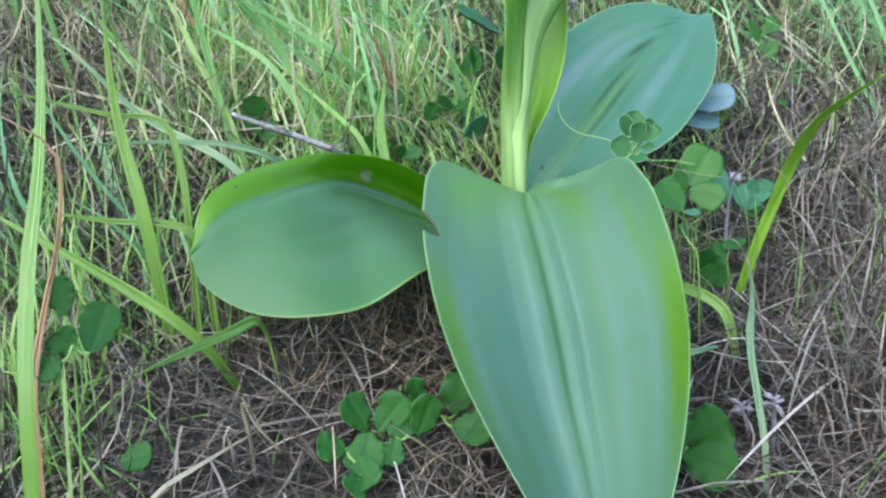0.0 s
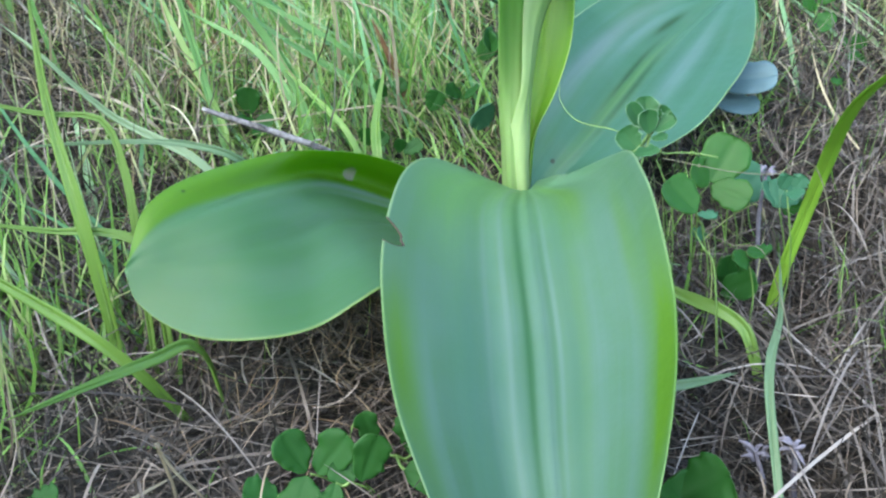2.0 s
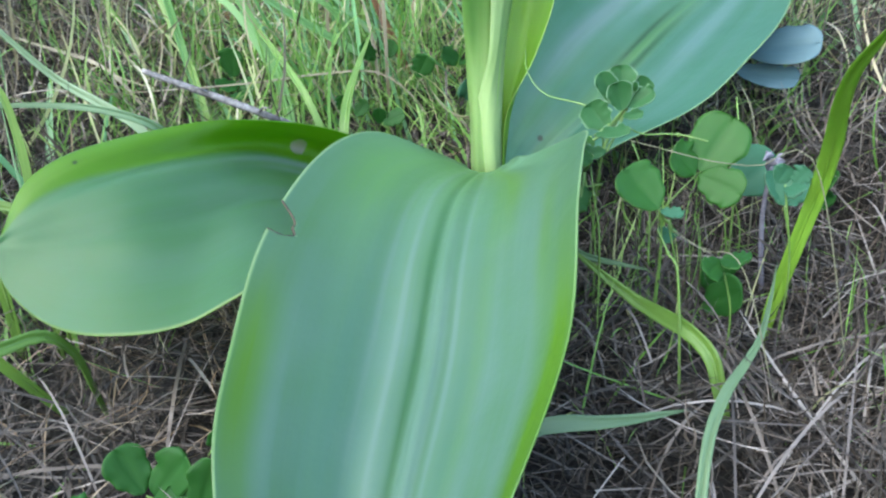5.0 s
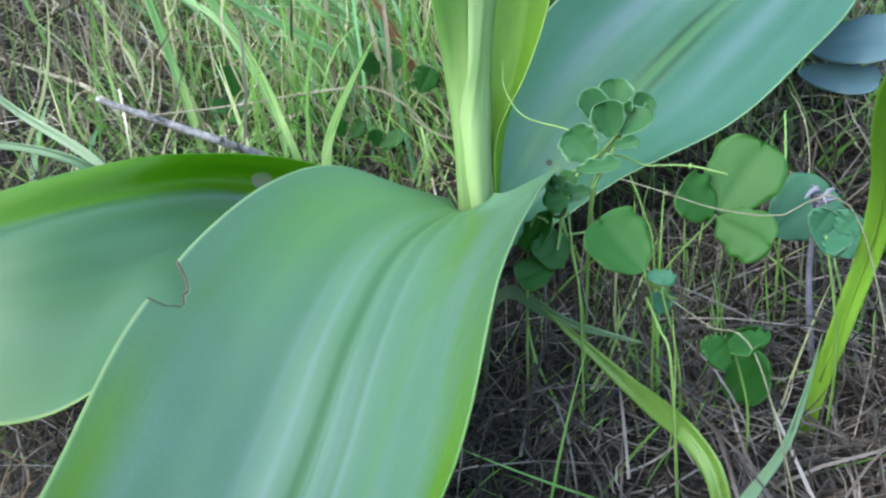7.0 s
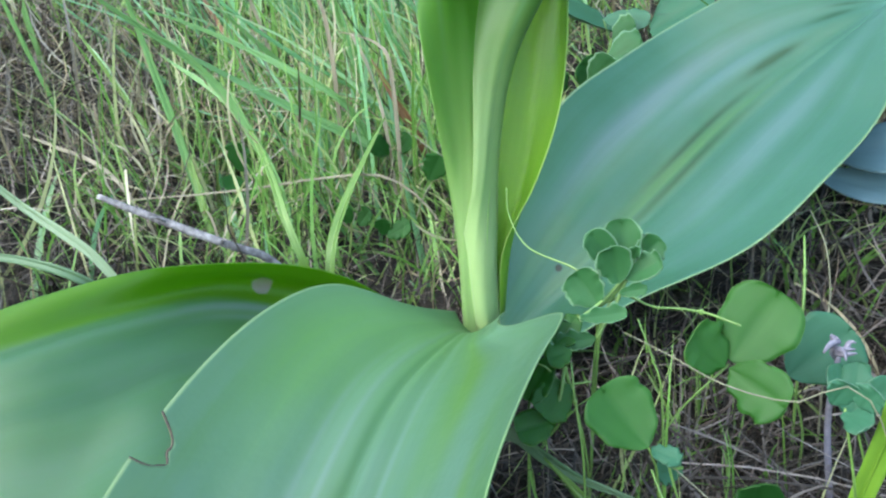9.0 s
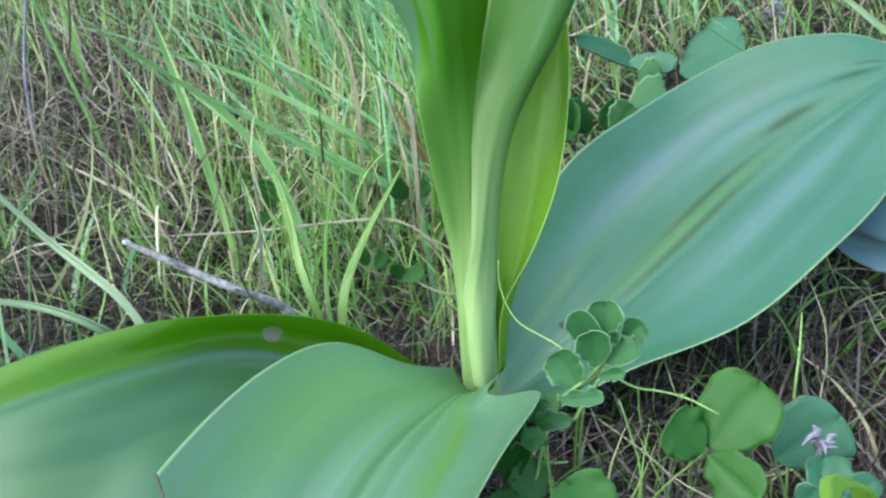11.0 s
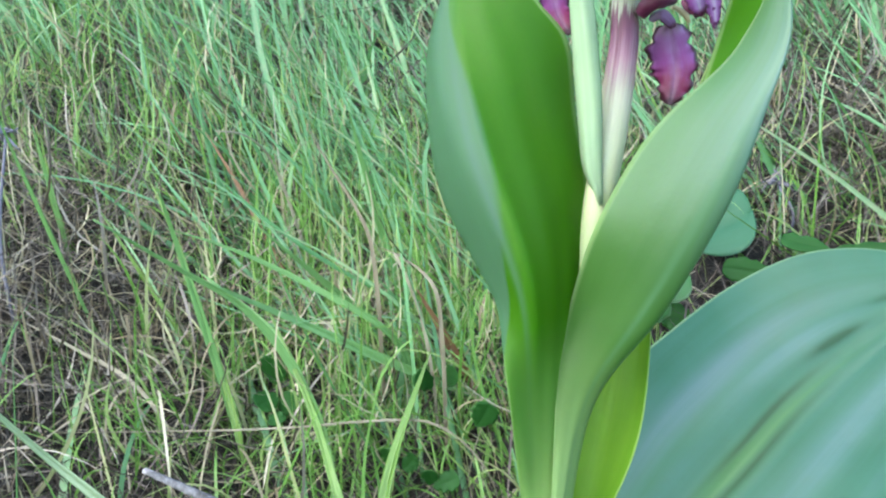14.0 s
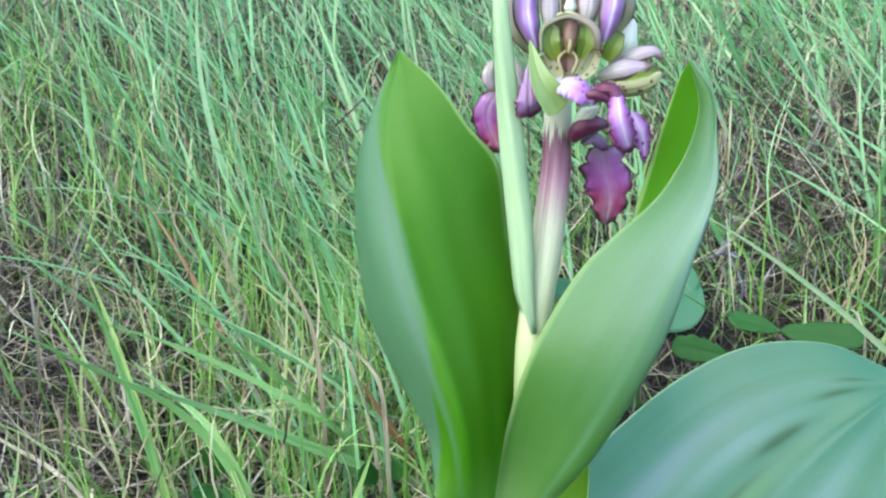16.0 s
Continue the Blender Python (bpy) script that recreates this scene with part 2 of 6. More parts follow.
M_LEAF_IN = leaf_material("orchid_inner_leaf", (0.11, 0.25, 0.014), (0.16, 0.31, 0.022), (0.21, 0.36, 0.04), (0.35, 0.45, 0.15), (0.22, 0.48, 0.02), thin=0.42)
M_BRACT_GREEN = leaf_material("green_bract", (0.13, 0.20, 0.06), (0.19, 0.27, 0.09), (0.24, 0.32, 0.14), (0.3, 0.38, 0.18), (0.3, 0.5, 0.1), thin=0.35)
M_BRACT = leaf_material("orchid_bract", (0.23, 0.35, 0.18), (0.31, 0.42, 0.26), (0.39, 0.47, 0.35), (0.36, 0.46, 0.30), (0.3, 0.5, 0.15), thin=0.35)
M_GRASS = grass_material("green_grass", [(0.0, (0.065, 0.175, 0.043)), (0.24, (0.120, 0.29, 0.113)), (0.55, (0.185, 0.39, 0.185)), (0.82, (0.26, 0.46, 0.23)), (0.93, (0.37, 0.46, 0.26)), (1.0, (0.47, 0.40, 0.28))], rough=0.42, thin=0.46)
M_GRASS_FAR = grass_material("blue_green_grass", [(0.0, (0.06, 0.15, 0.07)), (0.4, (0.13, 0.29, 0.16)), (0.8, (0.20, 0.36, 0.20)), (1.0, (0.34, 0.36, 0.26))], rough=0.45, thin=0.42)
M_GRASS_WARM = grass_material("yellow_green_grass", [(0.0, (0.08, 0.17, 0.025)), (0.25, (0.13, 0.28, 0.05)), (0.55, (0.20, 0.38, 0.09)), (0.76, (0.31, 0.43, 0.14)), (0.90, (0.41, 0.41, 0.21)), (1.0, (0.45, 0.36, 0.24))], rough=0.45, thin=0.42)
# Darkest strands carry the shade between straws in their colour.
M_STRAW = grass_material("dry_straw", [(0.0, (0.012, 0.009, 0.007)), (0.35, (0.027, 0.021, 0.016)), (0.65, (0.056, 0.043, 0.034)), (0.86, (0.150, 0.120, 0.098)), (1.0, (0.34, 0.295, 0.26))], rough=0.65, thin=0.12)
M_STRAW_GOLD = grass_material("golden_dry_grass", [(0.0, (0.15, 0.11, 0.06)), (0.4, (0.27, 0.225, 0.14)), (0.8, (0.42, 0.375, 0.25)), (1.0, (0.55, 0.51, 0.40))], rough=0.55, thin=0.25)
M_STRAW_PALE = grass_material("pale_tan_straw", [(0.0, (0.036, 0.029, 0.025)), (0.4, (0.092, 0.076, 0.067)), (0.75, (0.18, 0.153, 0.137)), (1.0, (0.36, 0.325, 0.30))], rough=0.6, thin=0.15)
M_STRAW_TAN = grass_material("warm_tan_straw", [(0.0, (0.040, 0.030, 0.022)), (0.4, (0.115, 0.092, 0.070)), (0.75, (0.23, 0.192, 0.155)), (1.0, (0.42, 0.37, 0.31))], rough=0.6, thin=0.18)
M_STRAW_ORANGE = grass_material("rusty_straw", [(0.0, (0.09, 0.055, 0.030)), (0.5, (0.19, 0.13, 0.075)), (1.0, (0.34, 0.27, 0.19))], rough=0.6, thin=0.2)
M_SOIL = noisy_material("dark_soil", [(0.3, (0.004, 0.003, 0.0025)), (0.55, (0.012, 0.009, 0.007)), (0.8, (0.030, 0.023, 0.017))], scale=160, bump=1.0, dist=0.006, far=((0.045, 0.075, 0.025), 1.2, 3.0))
M_CLOVER = leaf_material("clover_leaf", (0.009, 0.050, 0.008), (0.015, 0.070, 0.012), (0.024, 0.090, 0.024), (0.08, 0.18, 0.05), (0.10, 0.36, 0.02), rough=0.5, gloss=0.18, thin=0.25, veins=14, bump=0.10)
M_CLOVER_BRIGHT = leaf_material("bright_clover_leaf", (0.013, 0.068, 0.007), (0.021, 0.093, 0.012), (0.032, 0.114, 0.022), (0.12, 0.22, 0.06), (0.14, 0.42, 0.02), rough=0.48, gloss=0.3, thin=0.32, veins=14, bump=0.12)
M_TREFOIL = leaf_material("trefoil_leaf", (0.015, 0.072, 0.018), (0.025, 0.098, 0.030), (0.042, 0.120, 0.052), (0.16, 0.27, 0.16), (0.12, 0.38, 0.04), rough=0.5, gloss=0.25, thin=0.28, veins=14, bump=0.08, rim_at=(0.86, 0.95), rim_mix=0.7)
M_CLOVER_GREY = leaf_material("greyish_leaf", (0.015, 0.076, 0.036), (0.027, 0.102, 0.054), (0.048, 0.124, 0.080), (0.12, 0.20, 0.14), (0.14, 0.36, 0.12), rough=0.5, gloss=0.25, thin=0.2, veins=14, bump=0.15)
# Reflected sky is put into this leaf's base colour as blue.
M_LEAF_SKY_BLUE = leaf_material("sky_tinted_leaf", (0.066, 0.128, 0.142), (0.094, 0.166, 0.192), (0.135, 0.205, 0.232), (0.15, 0.21, 0.22), (0.10, 0.2, 0.16), rough=0.45, gloss=0.4, thin=0.12, veins=10, bump=0.2)
M_BITE = noisy_material("dried_bite", [(0.4, (0.02, 0.015, 0.008)), (0.7, (0.06, 0.045, 0.02))], scale=900, rough=0.8, bump=0.2)
M_STALK = noisy_material("green_stalk", [(0.3, (0.08, 0.16, 0.03)), (0.7, (0.15, 0.25, 0.06))], scale=300, rough=0.5, bump=0.1)
M_TWIG = noisy_material("grey_twig", [(0.38, (0.045, 0.042, 0.044)), (0.52, (0.15, 0.143, 0.15)), (0.70, (0.36, 0.35, 0.36))], scale=420, rough=0.85, bump=0.6, dist=0.0006)


# ---- mesh helpers ----
def spline(points, n):
    """n places along a smooth curve through a few points, evenly spaced."""
    p = np.array(points, float)
    k = len(p)
    q = np.vstack([2 * p[0] - p[1], p, 2 * p[-1] - p[-2]])
    s = np.linspace(0, k - 1 - 1e-9, 24 * k)
    i = s.astype(int)
    u = (s - i)[:, None]
    a, b, c, d = q[i], q[i + 1], q[i + 2], q[i + 3]
    w = 0.5 * (2 * b + (c - a) * u + (2 * a - 5 * b + 4 * c - d) * u**2 + (3 * b - a - 3 * c + d) * u**3)
    run = np.r_[0, np.cumsum(np.linalg.norm(np.diff(w, axis=0), axis=1))]
    at = np.linspace(0, run[-1], n)
    return np.stack([np.interp(at, run, w[:, j]) for j in range(w.shape[1])], 1)


def link_mesh(name, verts, faces, material, parent=None, label="", uvs=None, smooth=True):
    me = bpy.data.meshes.new(name)
    origin, above = Vector((0, 0, 0)), parent
    while above is not None:
        origin, above = origin + above.location, above.parent
    me.from_pydata([tuple(v) for v in np.asarray(verts) - np.array(origin)], [], faces)
    if uvs is not None:
        layer = me.uv_layers.new(name="UVMap")
        idx = np.empty(len(me.loops), np.int32)
        me.loops.foreach_get("vertex_index", idx)
        layer.data.foreach_set("uv", np.asarray(uvs, np.float32)[idx].ravel())
    if smooth:
        me.polygons.foreach_set("use_smooth", [True] * len(me.polygons))
    me.materials.append(material)
    me.update()
    ob = new(name, me)
    if parent is not None:
        ob.parent = parent
    if label:
        ob["label"] = label
    return ob


def thing(name, place, label, category, group="", kind=""):
    ob = new(name)
    ob.location = place
    ob.empty_display_size = 0.01
    return tagged(ob, label, category, group, kind)


def grid_faces(n, m):
    return [(i * m + j, i * m + j + 1, (i + 1) * m + j + 1, (i + 1) * m + j) for i in range(n - 1) for j in range(m - 1)]


def leaf_sheet(name, left, keel, right, material, parent, label="", n=60, m=33, thick=0.0011, fold=0.0, pleats=(), groove=0.0, wave=0.0, bite=None, under=None):
    """A leaf lofted over three rails (left margin, midrib, right margin) with thickness and a closed rim.
    fold: 0 a round channel, 1 a sharp V. pleats: (place across, width, height) of ridges along the leaf."""
    L, K, R = spline(left, n), spline(keel, n), spline(right, n)
    u = np.linspace(-1, 1, m)
    u = np.sign(u) * (1 - (1 - np.abs(u)) ** 1.15)
    u = np.repeat(u[None], n, 0)
    if bite:
        at, half_width, depth = bite
        run = np.r_[0, np.cumsum(np.linalg.norm(np.diff(L, axis=0), axis=1))]
        away = (run - run[np.argmin(np.linalg.norm(L - np.array(at), axis=1))]) / half_width
        cut = depth * np.sqrt(np.clip(1 - away**2, 0, 1)) * (1 + 0.12 * np.sin(away * 7)) / np.linalg.norm(K - L, axis=1)
        u = np.where(u < 0, u * (1 - cut[:, None]), u)
    a = np.abs(u)
    edge = np.where(u[..., None] < 0, L[:, None], R[:, None])
    vee = K[:, None] * (1 - a)[..., None] + edge * a[..., None]
    rnd = L[:, None] * (u * (u - 1) / 2)[..., None] + K[:, None] * (1 - u * u)[..., None] + R[:, None] * (u * (u + 1) / 2)[..., None]
    P = vee * fold + rnd * (1 - fold)
    du, ds = np.gradient(P, axis=1), np.gradient(P, axis=0)
    N = np.cross(du, ds)
    N /= np.linalg.norm(N, axis=2, keepdims=True) + 1e-12
    s = np.linspace(0, 1, n)[:, None]
    off = np.zeros((n, m))
    span = np.linalg.norm(R - L, axis=1)[:, None]
    ends = np.sin(np.pi * np.clip(s * 1.02, 0, 1)) ** 0.5 * np.clip(1.3 * span / span.max(), 0, 1)
    for at, width, height in pleats:
        off += height * np.exp(-(((u - at * (1 - 0.25 * s)) / width) ** 2)) * ends
    off -= groove * np.exp(-((u / 0.035) ** 2)) * ends
    ph = 7.3 * P[0, 0, 0] * 100
    off += wave * a**3 * np.sin(s * 19 + u * 2 + ph)
    off += 0.00035 * np.sin(s * 11 + u * 5 + ph) * (1 - a**2)
    P = P + N * off[..., None]
    half = thick * 0.5 * ((1 - 0.75 * a**6) * (0.35 + 0.65 * np.sin(np.pi * np.clip(0.12 + s * 0.86, 0, 1))))[..., None]
    top, bot = (P + N * half).reshape(-1, 3), (P - N * half).reshape(-1, 3)
    f = grid_faces(n, m)
    count = n * m
    faces = list(f) + [tuple(count + k for k in reversed(q)) for q in f]
    edges = {}
    for q in f:
        for k in range(4):
            e = (q[k], q[(k + 1) % 4])
            if (e[1], e[0]) in edges:
                del edges[(e[1], e[0])]
            else:
                edges[e] = True
    faces += [(b, a_, count + a_, count + b) for a_, b in edges]
    uv = np.stack(np.broadcast_arrays((u + 1) / 2, s), -1).reshape(-1, 2)
    ob = link_mesh(name, np.vstack([top, bot]), faces, material, parent, label, np.vstack([uv, uv]))
    if under:
        ob.data.materials.append(under)
        ob.data.polygons.foreach_set("material_index", [0] * len(f) + [1] * len(f) + [0] * (len(faces) - 2 * len(f)))
    if bite:
        rows = np.nonzero(cut > 0.004)[0]
        tube("bitten_edge", P[rows[0] - 1 : rows[-1] + 2, 0][::2], [0.0003, 0.00045, 0.0003], M_BITE, parent, "dark dried edge of the bitten notch", n=40, sides=6)
    return ob


def tube(name, points, radii, material, parent=None, label="", n=24, sides=12, ridges=0.0):
    c = spline(points, n)
    r = np.interp(np.linspace(0, 1, n), np.linspace(0, 1, len(radii)), radii)
    d = np.gradient(c, axis=0)
    d /= np.linalg.norm(d, axis=1, keepdims=True)
    side = np.cross(d, (0.31, 0.9, 0.3))
    side /= np.linalg.norm(side, axis=1, keepdims=True)
    up = np.cross(side, d)
    a = np.linspace(0, 2 * np.pi, sides, endpoint=False)
    rr = r[:, None] * (1 + ridges * np.cos(a * 5))[None]
    V = c[:, None] + rr[..., None] * (np.cos(a)[None, :, None] * side[:, None] + np.sin(a)[None, :, None] * up[:, None])
    faces = [(i * sides + j, i * sides + (j + 1) % sides, (i + 1) * sides + (j + 1) % sides, (i + 1) * sides + j) for i in range(n - 1) for j in range(sides)]
    faces += [tuple(range(sides))[::-1], tuple((n - 1) * sides + j for j in range(sides))]
    uv = np.stack(np.broadcast_arrays(np.linspace(0.1, 0.9, sides)[None], np.linspace(0, 1, n)[:, None]), -1).reshape(-1, 2)
    return link_mesh(name, V.reshape(-1, 3), faces, material, parent, label, uv)


# ---- the slope ----
def ground_z(x, y):
    x, y = np.asarray(x, float), np.asarray(y, float)
    rise = np.where(y > 0, 14 * np.tanh(0.5 * y / 14), 3 * np.tanh(0.28 * y / 3))
    side = 0.32 * np.logaddexp(0, (-0.16 - x) / 0.03) * 0.03
    side = 2.0 * np.tanh(side / 2.0)
    small = 0.004 * np.sin(x * 31 + 1.3) * np.cos(y * 27) + 0.0025 * np.sin(x * 77 + y * 53)
    return -0.019 + rise + side + small


def build_ground():
    k = np.linspace(-1, 1, 221)
    ax = np.sign(k) * (0.9 * np.abs(k) + 120 * np.abs(k) ** 9)
    X, Y = np.meshgrid(ax, ax, indexing="ij")
    Z = ground_z(X, Y)
    near = np.exp(-(np.hypot(X, Y) / 0.8) ** 2)
    Z = Z + near * 0.0015 * np.sin(X * 211 + 3 * np.sin(Y * 97)) * np.sin(Y * 173)
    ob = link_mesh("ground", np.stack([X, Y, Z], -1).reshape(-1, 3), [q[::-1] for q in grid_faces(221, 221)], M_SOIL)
    tagged(ob, "dark brown soil slope under grass and straw", "ground", kind="structure")


build_ground()


# ---- the orchid ----
orchid = thing("orchid", ORCHID_AT, "giant orchid with broad glossy green leaves and a purple flower spike", "plant")

leaf_sheet(
    "leaf",
    [(-0.0160, 0.004, 0.016), (-0.0225, -0.0120, 0.0225), (-0.0401, -0.0231, 0.0309), (-0.0474, -0.0438, 0.0305), (-0.0495, -0.0719, 0.0234), (-0.0487, -0.1009, 0.0108), (-0.0444, -0.1255, -0.0043), (-0.0383, -0.1471, -0.0158), (-0.0299, -0.1629, -0.0283), (-0.0212, -0.1776, -0.0396), (-0.004, -0.206, -0.060)],
    [(-0.0078, -0.002, 0.012), (-0.0062, -0.0200, 0.0175), (-0.0072, -0.0517, 0.0150), (-0.0057, -0.0811, 0.0040), (-0.0033, -0.1083, -0.0121), (-0.0024, -0.1369, -0.0280), (-0.001, -0.1637, -0.0440), (-0.003, -0.206, -0.060)],
    [(0.000, 0.004, 0.018), (0.0060, -0.0210, 0.0235), (0.0118, -0.0268, 0.0252), (0.0247, -0.0344, 0.0321), (0.0297, -0.0476, 0.0354), (0.0300, -0.0702, 0.0333), (0.0305, -0.0970, 0.0253), (0.0313, -0.1257, 0.0044), (0.0248, -0.1582, -0.0130), (0.0138, -0.1846, -0.0354), (-0.002, -0.206, -0.060)],
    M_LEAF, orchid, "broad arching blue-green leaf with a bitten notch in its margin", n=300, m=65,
    pleats=[(-0.70, 0.10, 0.0003), (-0.36, 0.10, 0.0006), (-0.20, 0.05, -0.0003), (-0.035, 0.030, 0.0006), (0.045, 0.035, -0.0008), (0.14, 0.05, 0.0004), (0.36, 0.12, 0.0004), (0.62, 0.10, -0.0003)], groove=0.0,
    bite=((-0.0490, -0.0880, 0.0160), 0.0056, 0.0056),
)
leaf_sheet(
    "leaf",
    [(-0.013, 0.012, 0.000), (-0.0331, 0.0274, -0.0018), (-0.0507, 0.0094, 0.0203), (-0.0725, -0.0135, 0.0324), (-0.0936, -0.0389, 0.0356), (-0.1136, -0.0638, 0.0319), (-0.1257, -0.0856, 0.0235), (-0.1275, -0.1000, 0.0080)],
    [(-0.012, 0.006, -0.003), (-0.040, 0.010, -0.002), (-0.0650, -0.006, 0.0090), (-0.0800, -0.027, 0.0175), (-0.0868, -0.054, 0.0200), (-0.0985, -0.0780, 0.0190), (-0.1175, -0.0940, 0.0130), (-0.1275, -0.1003, 0.0070)],
    [(-0.011, 0.000, -0.003), (-0.030, -0.055, 0.000), (-0.0475, -0.0943, 0.0011), (-0.0670, -0.1075, -0.0093), (-0.0866, -0.1138, -0.0109), (-0.1063, -0.1106, -0.0102), (-0.1220, -0.1047, -0.0035), (-0.1275, -0.1006, 0.0060)],
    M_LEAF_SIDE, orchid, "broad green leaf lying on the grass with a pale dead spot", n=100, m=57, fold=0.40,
    pleats=[(-0.58, 0.20, 0.0042), (0.25, 0.10, -0.0007), (0.42, 0.06, 0.0005), (0.55, 0.05, -0.0005), (0.75, 0.10, 0.0004)], wave=0.0006,
)
leaf_sheet(
    "leaf",
    [(-0.0145, 0.014, 0.004), (-0.0125, 0.032, 0.040), (0.0004, 0.0605, 0.0706), (0.0184, 0.0839, 0.0868), (0.0376, 0.1030, 0.0993), (0.0596, 0.1122, 0.1086), (0.0832, 0.1145, 0.1105), (0.1007, 0.1115, 0.1045), (0.1065, 0.1035, 0.1035)],
    [(-0.006, 0.013, 0.002), (0.005, 0.029, 0.014), (0.0208, 0.0375, 0.0300), (0.0399, 0.0545, 0.0500), (0.0575, 0.0735, 0.0680), (0.080, 0.090, 0.0860), (0.1068, 0.103, 0.1035)],
    [(-0.002, 0.004, 0.000), (0.0180, -0.0010, 0.0110), (0.0384, 0.0025, 0.0245), (0.0661, 0.0137, 0.0394), (0.0840, 0.0297, 0.0546), (0.0963, 0.0502, 0.0691), (0.1035, 0.0706, 0.0866), (0.1070, 0.0925, 0.1018), (0.1068, 0.1025, 0.1035)],
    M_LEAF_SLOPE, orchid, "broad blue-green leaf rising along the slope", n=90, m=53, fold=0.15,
    pleats=[(-0.60, 0.12, -0.0005), (-0.36, 0.10, 0.0009), (-0.12, 0.05, -0.0008), (0.06, 0.03, 0.0007), (0.13, 0.04, -0.0008), (0.4, 0.12, 0.0003)], groove=0.0008, wave=0.0006,
)
# upright clasping leaves
leaf_sheet(
    "leaf",
    [(-0.0142, 0.006, 0.0100), (-0.0145, 0.0060, 0.0300), (-0.0158, 0.0040, 0.0490), (-0.0156, -0.0041, 0.0716), (-0.0161, -0.0115, 0.0945), (-0.0202, -0.0060, 0.1120), (-0.0278, -0.0030, 0.1234), (-0.0376, 0.0002, 0.1400), (-0.0428, 0.0050, 0.1607), (-0.0452, 0.0110, 0.1787), (-0.0415, 0.0150, 0.1939), (-0.0361, 0.0189, 0.2075)],
    [(-0.0105, 0.0005, 0.0100), (-0.0110, 0.000, 0.030), (-0.0110, 0.001, 0.060), (-0.0105, -0.0050, 0.090), (-0.0100, -0.0105, 0.1158), (-0.0148, -0.0110, 0.135), (-0.0235, -0.0070, 0.1541), (-0.0318, 0.0020, 0.1746), (-0.0360, 0.0100, 0.1901), (-0.0358, 0.0195, 0.2075)],
    [(-0.004, 0.001, 0.010), (-0.0045, 0.001, 0.03), (-0.003, 0.003, 0.06), (-0.002, 0.006, 0.10), (-0.0018, 0.0125, 0.1388), (-0.0060, 0.0160, 0.1621), (-0.0080, 0.0148, 0.1783), (-0.0151, 0.0128, 0.1879), (-0.0234, 0.0140, 0.1983), (-0.0355, 0.0188, 0.2075)],
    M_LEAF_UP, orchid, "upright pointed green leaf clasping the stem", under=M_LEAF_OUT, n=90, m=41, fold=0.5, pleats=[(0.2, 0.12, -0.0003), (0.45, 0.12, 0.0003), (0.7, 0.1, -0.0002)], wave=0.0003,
)
leaf_sheet(
    "leaf",
    [(-0.0133, 0.004, 0.012), (-0.0128, 0.0020, 0.0320), (-0.0095, -0.0005, 0.0460), (-0.0068, -0.0018, 0.0560), (-0.0063, -0.0008, 0.0736), (-0.0058, 0.0005, 0.0944), (-0.0030, 0.0022, 0.1146), (0.0038, -0.0010, 0.1351), (0.0151, 0.0008, 0.1559), (0.0297, 0.0010, 0.1712), (0.0340, 0.0000, 0.1772), (0.0376, -0.0010, 0.1845), (0.0392, -0.0012, 0.1925), (0.0372, -0.0006, 0.2013)],
    [(-0.0045, 0.000, 0.012), (-0.0050, 0.0000, 0.0300), (-0.0030, 0.0020, 0.0583), (0.0032, 0.0020, 0.0884), (0.0200, -0.0040, 0.1149), (0.0332, -0.0085, 0.1410), (0.0399, -0.0090, 0.1624), (0.0433, -0.0070, 0.1762), (0.0426, -0.0050, 0.1863), (0.0416, -0.0040, 0.1948), (0.0373, -0.0010, 0.2015)],
    [(-0.004, 0.007, 0.012), (-0.004, 0.009, 0.040), (-0.003, 0.012, 0.070), (0.002, 0.014, 0.100), (0.012, 0.013, 0.125), (0.0215, 0.012, 0.1490), (0.0253, 0.011, 0.1668), (0.0288, 0.010, 0.1794), (0.0323, 0.007, 0.1908), (0.0351, 0.003, 0.1985), (0.0371, 0.0, 0.2015)],
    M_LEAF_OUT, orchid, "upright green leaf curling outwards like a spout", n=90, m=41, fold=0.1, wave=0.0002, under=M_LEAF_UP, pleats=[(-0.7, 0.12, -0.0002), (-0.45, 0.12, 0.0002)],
)
leaf_sheet(
    "leaf",
    [(-0.009, 0.012, 0.015), (-0.009, 0.013, 0.04), (-0.006, 0.018, 0.07), (-0.002, 0.022, 0.10), (0.004, 0.022, 0.128)],
    [(-0.004, 0.014, 0.015), (-0.002, 0.016, 0.04), (0.003, 0.021, 0.068), (0.007, 0.026, 0.10), (0.007, 0.024, 0.13)],
    [(-0.003, 0.007, 0.015), (-0.0015, 0.0072, 0.0353), (0.0073, 0.0101, 0.0536), (0.0136, 0.0131, 0.0730), (0.0152, 0.0176, 0.0935), (0.0138, 0.0220, 0.1148), (0.009, 0.023, 0.1305)],
    M_LEAF_IN, orchid, "bright yellow-green inner leaf", n=60, m=25,
)
